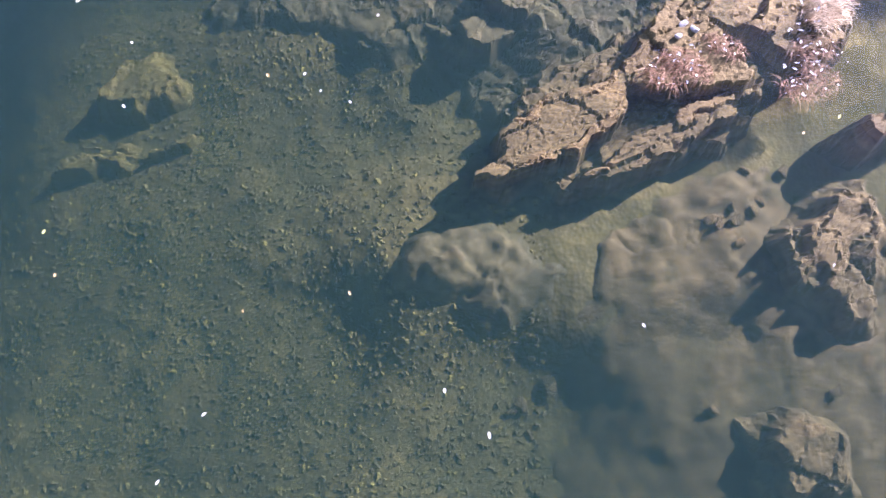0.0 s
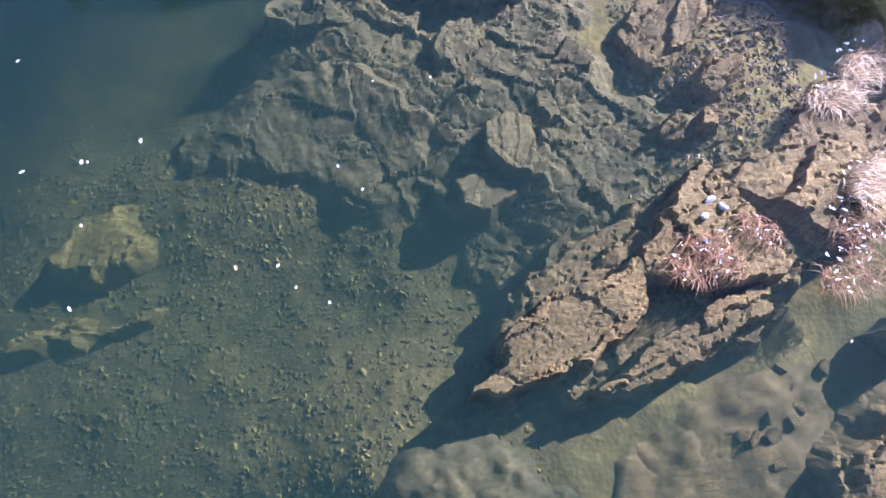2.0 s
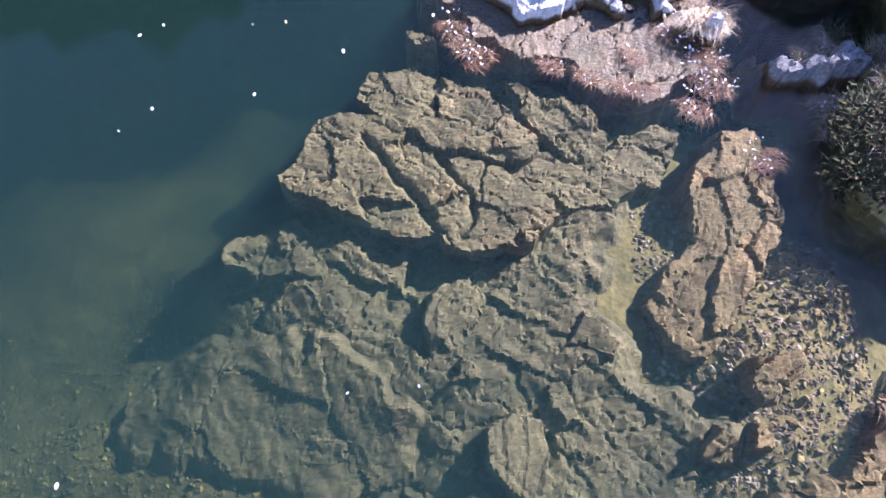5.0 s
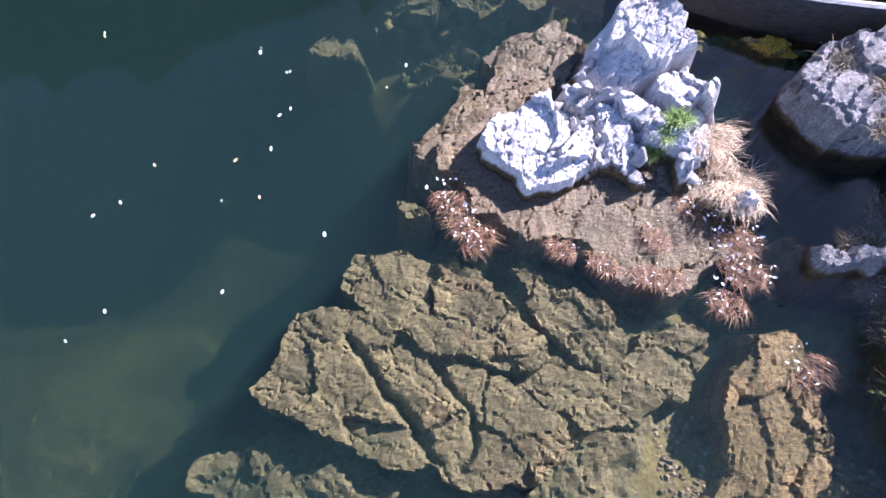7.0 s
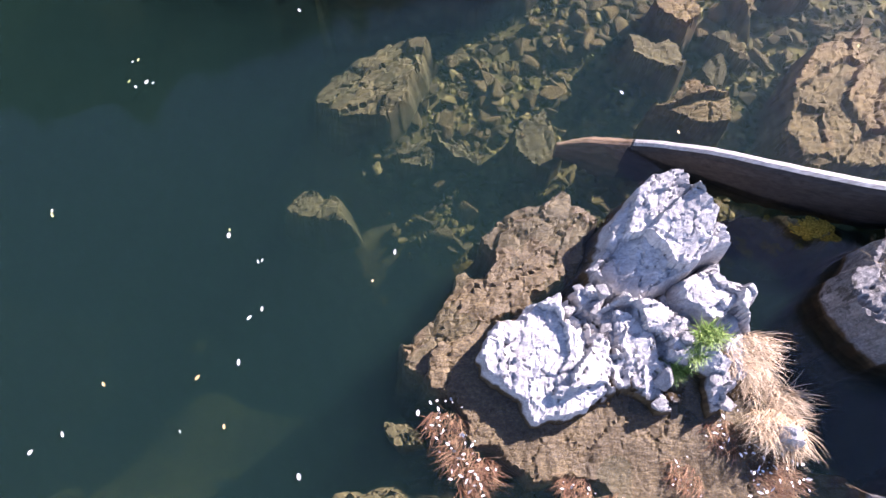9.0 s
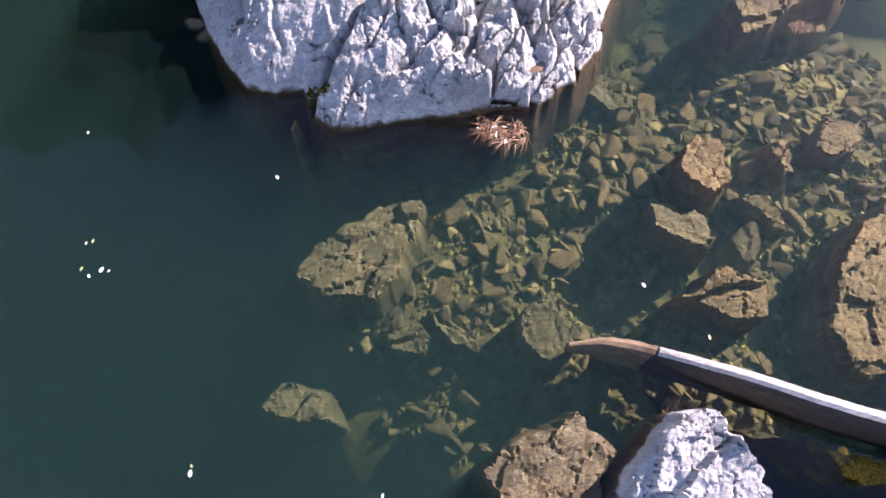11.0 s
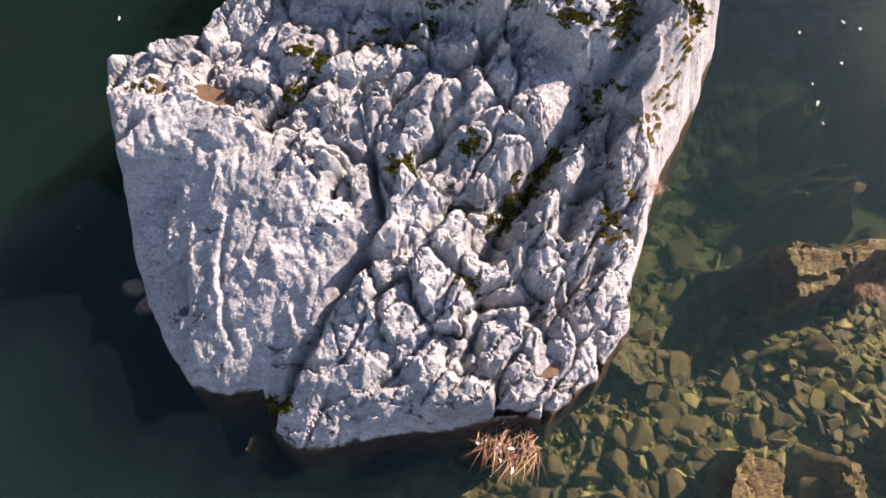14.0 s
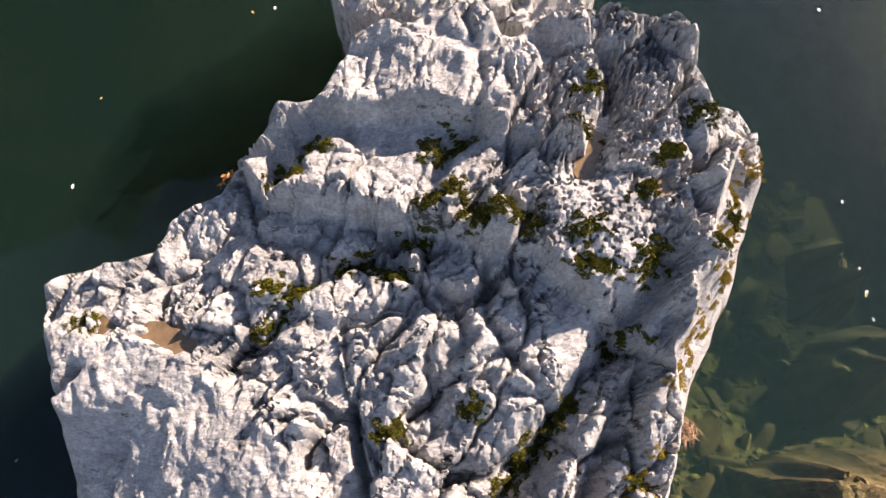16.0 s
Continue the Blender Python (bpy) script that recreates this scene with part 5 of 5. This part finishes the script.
def moss_kind(seed):
    """A cushion of hundreds of tiny pointed leaves on a low mound: its corners and faces."""
    r = random.Random(seed)
    verts, faces = [], []
    for _ in range(320):
        d, a = math.sqrt(r.random()), r.uniform(0, math.tau)
        lobes = 0.75 + 0.25 * math.sin(3 * a + seed)
        x, y = d * lobes * math.cos(a), d * lobes * math.sin(a)
        z = 0.28 * (1 - d * d) * r.uniform(0.5, 1.1)
        s, b, tip = 0.09 * r.uniform(0.6, 1.4), r.uniform(0, math.tau), r.uniform(0.03, 0.14)
        first = len(verts)
        verts += [(x + s * math.cos(b), y + s * math.sin(b), z - 0.05), (x + s * math.cos(b + 2.1), y + s * math.sin(b + 2.1), z - 0.05),
                  (x + s * math.cos(b + 4.2), y + s * math.sin(b + 4.2), z - 0.05), (x, y, z + tip)]
        faces += [(first, first + 1, first + 3), (first + 1, first + 2, first + 3), (first + 2, first, first + 3)]
    return np.array(verts), np.array(faces)


MOSSES = [moss_kind(s) for s in (1, 2, 3)]
GOLD = [moss_kind(s) for s in (4, 5)]
mossy = random.Random(8)


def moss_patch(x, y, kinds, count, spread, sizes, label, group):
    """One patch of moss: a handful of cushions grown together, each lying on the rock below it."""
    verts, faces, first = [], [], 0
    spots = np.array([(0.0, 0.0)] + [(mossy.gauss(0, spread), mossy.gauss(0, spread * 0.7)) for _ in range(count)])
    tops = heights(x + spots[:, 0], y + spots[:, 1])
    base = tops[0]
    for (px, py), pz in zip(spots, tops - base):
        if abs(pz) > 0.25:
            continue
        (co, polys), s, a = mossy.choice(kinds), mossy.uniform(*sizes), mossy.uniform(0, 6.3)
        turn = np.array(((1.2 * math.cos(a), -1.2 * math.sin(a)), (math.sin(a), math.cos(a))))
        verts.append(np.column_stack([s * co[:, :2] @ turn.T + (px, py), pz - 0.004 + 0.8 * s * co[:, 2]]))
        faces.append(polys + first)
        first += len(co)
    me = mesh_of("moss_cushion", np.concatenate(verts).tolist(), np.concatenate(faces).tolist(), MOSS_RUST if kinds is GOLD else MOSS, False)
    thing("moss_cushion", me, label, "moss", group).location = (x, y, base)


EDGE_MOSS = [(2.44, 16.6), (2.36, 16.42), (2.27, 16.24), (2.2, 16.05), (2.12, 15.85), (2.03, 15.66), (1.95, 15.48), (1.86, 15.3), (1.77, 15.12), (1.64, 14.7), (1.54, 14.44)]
# crack moss, whose dark patches also stand in for shade in joints
CRACK_MOSS_AND_SHADE = [(0.38, 16.5), (0.31, 16.43), (0.48, 16.52), (-0.62, 16.32), (-0.69, 16.39), (-0.44, 16.49), (0.41, 16.15), (0.27, 16.1), (0.54, 16.04), (0.87, 15.95), (1.26, 16.75), (1.21, 16.46), (1.16, 15.86), (1.24, 15.65),
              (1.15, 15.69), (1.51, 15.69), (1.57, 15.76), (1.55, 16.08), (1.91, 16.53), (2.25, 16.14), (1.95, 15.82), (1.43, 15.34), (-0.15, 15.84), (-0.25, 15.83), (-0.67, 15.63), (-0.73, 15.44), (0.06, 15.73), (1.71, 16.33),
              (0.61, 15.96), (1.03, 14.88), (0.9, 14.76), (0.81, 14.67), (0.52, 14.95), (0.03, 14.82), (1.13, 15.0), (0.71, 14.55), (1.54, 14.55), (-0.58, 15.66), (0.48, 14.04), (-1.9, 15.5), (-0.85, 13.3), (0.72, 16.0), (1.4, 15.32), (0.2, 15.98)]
for x, y in CRACK_MOSS_AND_SHADE:
    moss_patch(x, y, MOSSES, 26, 0.055, (0.018, 0.048), "dark yellow-green moss cushion doubling as shade in a crack of the grey boulder", "moss cushions")
for x, y in EDGE_MOSS:
    moss_patch(x, y, GOLD, 16, 0.08, (0.015, 0.04), "golden moss fringe on the great boulder's steep edge", "moss fringe")
for k in range(16):
    moss_patch(mossy.uniform(2.5, 3.35), mossy.uniform(10.08, 10.38), GOLD, 6, 0.07, (0.04, 0.09), "golden moss cushion on the rock below the log", "golden moss")


def shrub(x, y, size, seed):
    r = random.Random(seed)
    ob = thing("shrub", None, "dark leafy shrub with bare twigs leaning over the bank", "shrub", "bank shrubs")
    tagged(part_of("twig_tangle", blades("twig_tangle", 60, 0.06, 0.5, SOIL, seed, 0.5, 0.006), ob, "bare dark twigs"), kind="stuff")
    ob.matrix_world = Matrix.Translation((x, y, height_at(x, y))) @ Matrix.Diagonal((size, size, size, 1))
    leaves = flakes(420, 0.34, 0.4, seed + 1, 0.03)
    leaves.materials[0] = SHRUB_LEAF
    tagged(part_of("foliage", leaves, ob, "small dark olive leaves"), kind="stuff")


for n, (x, y) in enumerate([(3.55, 7.05), (3.8, 6.8), (3.95, 7.2), (4.05, 6.5), (3.65, 7.5)]):
    shrub(x, y, 1.0, 200 + 3 * n)

# ---- loose stones ----


def stone_mesh(seed, material, flat=0.6):
    """A broken, slightly worn stone: the hull of a few corners, with its edges taken off."""
    r = random.Random(seed)
    bm = bmesh.new()
    for _ in range(11):
        p = Vector((r.gauss(0, 1), r.gauss(0, 1), r.gauss(0, 1))).normalized()
        p = Vector([math.copysign(abs(c) ** 0.6, c) for c in p])
        bm.verts.new((p.x * 1.1 * r.uniform(0.75, 1.1), p.y * 0.85 * r.uniform(0.75, 1.1), p.z * flat))
    bmesh.ops.convex_hull(bm, input=bm.verts)
    bmesh.ops.delete(bm, geom=[v for v in bm.verts if not v.link_faces], context="VERTS")
    bmesh.ops.bevel(bm, geom=bm.edges[:], offset=0.09, segments=1, affect="EDGES")
    bmesh.ops.triangulate(bm, faces=bm.faces[:])
    me = bpy.data.meshes.new("cobble")
    bm.to_mesh(me)
    bm.free()
    me.materials.append(material)
    return me


COBBLES = [stone_mesh(s, COBBLE, 0.4 + 0.1 * (s % 4)) for s in range(14)]
loose = random.Random(21)


def cobble(x, y, size, label, group, meshes=COBBLES, sink=0.12):
    if meshes is COBBLES and height_at(x, y) > -0.12 - size:
        return None
    ob = thing("cobble", loose.choice(meshes), label, "stone", group)
    ob.matrix_world = Matrix.Translation((x, y, height_at(x, y) + size * 0.4 - size * sink)) @ pose(0, 0, 0, loose.uniform(-14, 14), loose.uniform(-14, 14), loose.uniform(0, 360)) @ Matrix.Diagonal((size * loose.uniform(0.8, 1.25), size, size * loose.uniform(0.8, 1.2), 1))
    return ob


for x, y in [(0.52, 12.4), (0.84, 12.36), (1.05, 12.39), (1.22, 12.42), (1.35, 12.05), (1.13, 11.93), (0.56, 12.12), (0.65, 11.76), (0.59, 11.59), (0.24, 11.77), (1.63, 12.23), (1.5, 11.53), (0.92, 12.82), (1.07, 12.68), (1.2, 12.91), (1.47, 12.87), (1.73, 13.14), (1.62, 12.67), (1.9, 12.74), (1.99, 13.0), (0.86, 10.84), (0.71, 10.72), (0.58, 11.15), (-0.01, 10.98), (0.18, 11.11), (0.18, 10.55), (0.42, 10.79), (1.55, 12.51), (1.9, 11.41), (2.46, 11.19), (2.87, 11.02), (2.3, 13.21), (2.16, 13.42)]:
    cobble(x, y, loose.uniform(0.09, 0.15), "worn olive cobble on the stream bed under water", "stream cobbles")
for x, y in [(1.98, 13.53), (2.31, 13.7), (1.84, 13.16), (1.68, 12.92), (2.07, 13.21), (2.56, 13.43), (2.68, 13.58), (3.2, 13.43), (3.59, 13.52), (3.39, 13.81), (2.87, 13.82), (2.37, 14.23), (2.1, 14.02), (2.35, 12.98), (2.09, 12.73), (2.79, 13.2), (2.95, 12.73), (1.93, 13.82), (1.0, 12.65), (1.16, 12.45), (1.46, 12.57), (1.73, 12.61), (1.95, 12.41), (1.45, 12.82)]:
    cobble(x, y, loose.uniform(0.09, 0.17), "worn brown cobble beside the great boulder under water", "stream cobbles")
for x, y in [(0.7, 0.75), (0.58, 0.7), (0.94, 0.91), (0.74, 0.49), (2.23, 0.67), (3.2, 0.81), (2.86, 2.5), (2.59, 2.28), (2.44, 2.25), (2.58, 2.06), (2.77, 2.39), (2.76, 1.82), (3.16, 2.83), (2.79, 2.83), (0.93, 2.35), (2.8, 1.77), (2.37, 2.3), (2.57, 2.42)]:
    cobble(x, y, loose.uniform(0.05, 0.09), "small silted stone on the river bed under water", "bed stones")
for n in range(210):
    x = loose.uniform(0.0, 4.6)
    y = 10.7 + loose.uniform(0, 4.2)
    if x + 0.6 * (y - 11) < 0.3 or (y > 12.9 and x < 1.7):
        continue
    cobble(x, y, 0.03 + 0.1 * loose.random() ** 2, "worn olive cobble on the stream bed under water", "stream cobbles")
for n in range(40):
    cobble(loose.uniform(1.9, 3.2), loose.uniform(4.4, 6.6), 0.02 + 0.045 * loose.random() ** 2, "small tan stone in the sunlit shallows", "shallows stones")
for n in range(40):
    cobble(loose.uniform(2.2, 4.6), loose.uniform(14.2, 18.5), 0.08 + 0.2 * loose.random() ** 2, "dim green-brown stone deep under water", "deep stones")
PALES = [stone_mesh(s, PALE_STONE, 0.7) for s in (31, 32)]
for x, y in [(2.15, 3.96), (2.32, 4.04), (2.22, 4.1)]:
    cobble(x, y, 0.045, "bleached white stone lying above the waterline", "white stones", PALES, 0.05)


def gravel(name, count, area, sizes, material, label, seed, test=None):
    """Loose gravel that nobody could count: one mesh of many small worn stones."""
    r = np.random.RandomState(seed)
    x0, x1, y0, y1 = area
    x, y = r.uniform(x0, x1, count), r.uniform(y0, y1, count)
    if test is not None:
        keep = test(x, y)
        x, y = x[keep], y[keep]
    z, m = bed_height(x, y), len(x)
    size = sizes[0] + (sizes[1] - sizes[0]) * r.rand(m) ** 2.5
    shape = np.array([(1, 0, 0), (0.4, 0.8, 0.1), (-0.6, 0.7, 0), (-1, -0.1, 0.1), (-0.3, -0.8, 0), (0.6, -0.7, 0.1), (0.3, 0.2, 0.6), (-0.4, -0.1, 0.5)])
    tris = np.array([(0, 1, 6), (1, 2, 7), (1, 7, 6), (2, 3, 7), (3, 4, 7), (4, 5, 6), (4, 6, 7), (5, 0, 6)])
    a, tall, wide = r.uniform(0, 6.3, m), r.uniform(0.6, 1.3, m), r.uniform(0.6, 1.2, m)
    p = np.repeat(shape[None], m, 0) + r.normal(0, 0.12, (m, 8, 3))
    px, py = p[:, :, 0], p[:, :, 1] * wide[:, None]
    vx = (px * np.cos(a)[:, None] - py * np.sin(a)[:, None]) * size[:, None] + x[:, None]
    vy = (px * np.sin(a)[:, None] + py * np.cos(a)[:, None]) * size[:, None] + y[:, None]
    vz = p[:, :, 2] * tall[:, None] * size[:, None] + z[:, None]
    verts = np.stack([vx, vy, vz], -1).reshape(-1, 3)
    faces = (tris[None] + (np.arange(m) * 8)[:, None, None]).reshape(-1, 3)
    thing(name, mesh_of(name, verts.tolist(), faces.tolist(), material, False), label, "gravel", kind="stuff")



def rubble(name, count, area, sizes, shapes, label, seed, test):
    """Broken stones past counting, between the larger cobbles: one mesh."""
    r = random.Random(seed)
    verts, faces, first = [], [], 0
    kinds = [(np.array([v.co for v in me.vertices]), np.array([tuple(p.vertices) for p in me.polygons])) for me in shapes]
    spots = np.array([(r.uniform(area[0], area[1]), r.uniform(area[2], area[3])) for _ in range(count)])
    for (x, y), z in zip(spots, bed_height(spots[:, 0], spots[:, 1])):
        if z > -0.12 or not test(x, y):
            continue
        co, polys = r.choice(kinds)
        size = sizes[0] + (sizes[1] - sizes[0]) * r.random() ** 2
        m = np.array(Euler((r.uniform(-0.4, 0.4), r.uniform(-0.4, 0.4), r.uniform(0, 6.3))).to_matrix())
        verts.append((co * (size * r.uniform(0.8, 1.2), size * r.uniform(0.7, 1.1), size)) @ m.T + (x, y, z + 0.25 * size))
        faces.append(polys + first)
        first += len(co)
    verts, faces = np.concatenate(verts).tolist(), np.concatenate(faces).tolist()
    thing(name, mesh_of(name, verts, faces, RUBBLE, False), label, "gravel", kind="stuff")


def pebble_material(name, low, mid, high):
    n = Nodes(name)
    g = n.node("ShaderNodeNewGeometry")
    colour = n.ramp(g.outputs["Random Per Island"], [(0.0, low), (0.75, mid), (1.0, high)])
    grit = n.noise(n.coords(), 45, 5, 0.7)
    colour = n.mix(0.5, colour, n.ramp(grit, [(0.3, (0.6, 0.6, 0.6)), (0.7, (1.3, 1.3, 1.3))]), "MULTIPLY")
    return n.surface(colour, 0.85, n.bump(grit, 0.4, 0.006), 0.15)


GRIT_GREEN = pebble_material("algae_gravel", (0.07, 0.055, 0.022), (0.17, 0.136, 0.048), (0.36, 0.29, 0.08))
GRIT_TAN = pebble_material("tan_gravel", (0.1, 0.075, 0.045), (0.2, 0.15, 0.09), (0.33, 0.26, 0.17))
RUBBLE = pebble_material("olive_rubble", (0.06, 0.046, 0.022), (0.17, 0.125, 0.055), (0.32, 0.245, 0.09))
rubble("rubble", 4200, (-0.7, 4.9, 10.4, 14.8), (0.02, 0.1), COBBLES, "olive-brown broken stones crowding the stream bed", 51, lambda x, y: x + 0.6 * (y - 11) > -0.5)
rubble("rubble", 350, (1.9, 3.3, 4.3, 6.4), (0.015, 0.05), COBBLES, "tan broken stones in the sunlit shallows", 52, lambda x, y: True)
rubble("rubble", 420, (1.9, 5.0, 14.2, 18.6), (0.05, 0.2), COBBLES, "dim broken stones deep beside the great boulder", 53, lambda x, y: True)
gravel("gravel", 26000, (-4.6, 0.9, -1.6, 8.0), (0.008, 0.038), GRIT_GREEN, "algae-tinted gravel strewn over the deep river bed", 1)
gravel("gravel", 5000, (1.7, 3.4, 4.2, 7.0), (0.008, 0.035), GRIT_TAN, "tan gravel in the sunlit shallows", 2)
gravel("gravel", 9000, (-0.8, 4.8, 10.3, 14.6), (0.01, 0.05), GRIT_GREEN, "olive gravel between cobbles on the stream bed", 3, lambda x, y: x + 0.6 * (y - 11) > -0.4)
gravel("gravel", 3000, (1.9, 4.8, 14.4, 18.5), (0.015, 0.06), GRIT_GREEN, "dim gravel deep beside the great boulder", 4)

CHIPS = [stone_mesh(s, WHITE_ROCK, 0.8) for s in (41, 42, 43, 44)]
for x, y, size in [(1.12, 9.52, 0.07), (1.2, 9.65, 0.06), (1.28, 9.5, 0.05), (1.34, 9.62, 0.07), (1.38, 9.38, 0.06), (1.3, 9.3, 0.04), (1.42, 9.5, 0.05), (1.5, 9.58, 0.06), (1.24, 9.4, 0.035), (1.76, 9.0, 0.08), (1.84, 8.9, 0.06), (1.7, 8.84, 0.06), (1.9, 9.25, 0.06), (2.16, 8.85, 0.09), (2.28, 8.92, 0.07), (2.1, 8.98, 0.06)]:
    cobble(x, y, size, "broken white stone lodged among the pale blocks", "white rubble", CHIPS, 0.3)

# ---- leaves afloat ----


def leaf_mesh(material, slim):
    outline = [(-1, 0), (-0.55, 0.75), (0.1, 0.95), (0.7, 0.5), (1, 0), (0.7, -0.5), (0.1, -0.95), (-0.55, -0.75)]
    top = [(0.028 * x, 0.028 * slim * y, 0.004 + 0.004 * abs(y)) for x, y in outline] + [(-0.012, 0, 0.003), (0.012, 0, 0.003)]
    verts = top + [(x, y, z - 0.003) for x, y, z in top]
    caps = [(0, 8, 1), (1, 8, 9, 2), (2, 9, 3), (3, 9, 4), (4, 9, 5), (5, 9, 6), (6, 9, 8, 7), (7, 8, 0)]
    faces = [tuple(reversed(f)) for f in caps] + [tuple(i + 10 for i in f) for f in caps]
    faces += [(n, (n + 1) % 8, (n + 1) % 8 + 10, n + 10) for n in range(8)]
    return mesh_of("leaf", verts, faces, material, False)


PALE_LEAVES = [leaf_mesh(LEAF_PALE, 0.4), leaf_mesh(LEAF_PALE, 0.6)]
TAN_LEAVES = [leaf_mesh(LEAF_TAN, 0.5), leaf_mesh(LEAF_GREEN, 0.4)]
drift = random.Random(4)
for spots in ([(-3.85, 5.5), (-2.57, 4.66), (-3.51, 4.35), (-3.03, 4.45), (-2.98, 4.45), (-2.9, 3.86), (-1.6, 3.5), (-1.27, 3.52), (-1.11, 3.34), (-0.84, 3.22), (-0.64, 4.2), (-0.09, 5.34), (-0.61, 5.29), (-2.83, 3.16), (-0.86, 4.42), (3.1, 2.93), (3.08, 1.71), (3.45, 3.1)], [(-1.54, 1.3), (-1.72, 0.53), (-3.23, 1.95), (0.01, 0.71), (-1.97, 0.07), (1.52, 1.21), (0.33, 0.4), (-0.73, 1.45), (-3.05, 1.58)], [(-2.31, 9.03), (-1.63, 9.07), (-2.53, 8.68), (-2.73, 8.56), (-1.7, 8.69), (-1.39, 8.72), (-0.83, 8.38), (-2.47, 7.75), (-2.72, 7.52), (-0.2, 10.05), (-0.37, 9.81), (-3.01, 10.41), (-1.54, 10.21), (-1.25, 9.99), (-1.21, 9.59), (-1.59, 7.9), (-1.34, 9.18), (-0.01, 8.8)], [(-2.56, 11.68), (-2.41, 11.72), (-1.54, 10.26), (-1.28, 9.98), (-1.3, 9.52), (1.79, 11.56), (2.23, 11.14), (4.03, 12.05), (-3.02, 10.45), (-2.59, 11.98)], [(-2.85, 13.01), (-1.16, 12.55), (-2.63, 11.74), (-2.47, 11.73), (-2.64, 11.96), (-2.65, 14.75)], [(-2.7, 17.83), (-1.45, 18.82), (-1.24, 18.87), (3.99, 18.78), (3.64, 15.92), (3.63, 15.7), (-2.75, 16.93)], [(4.1, 16.83), (4.24, 16.75), (3.96, 16.35), (3.64, 16.12), (3.63, 15.9), (3.66, 16.71)]):
    for x, y in spots:
        pale = drift.random() < 0.75
        ob = thing("leaf", drift.choice(PALE_LEAVES if pale else TAN_LEAVES), "pale dry leaf floating on the water" if pale else "tan fallen leaf floating on the water", "leaf", "floating leaves")
        s = drift.uniform(0.45, 0.95)
        ob.matrix_world = Matrix.Translation((x, y, 0.003)) @ pose(0, 0, 0, drift.uniform(-8, 8), drift.uniform(-8, 8), drift.uniform(40, 130)) @ Matrix.Diagonal((s, s, s, 1))
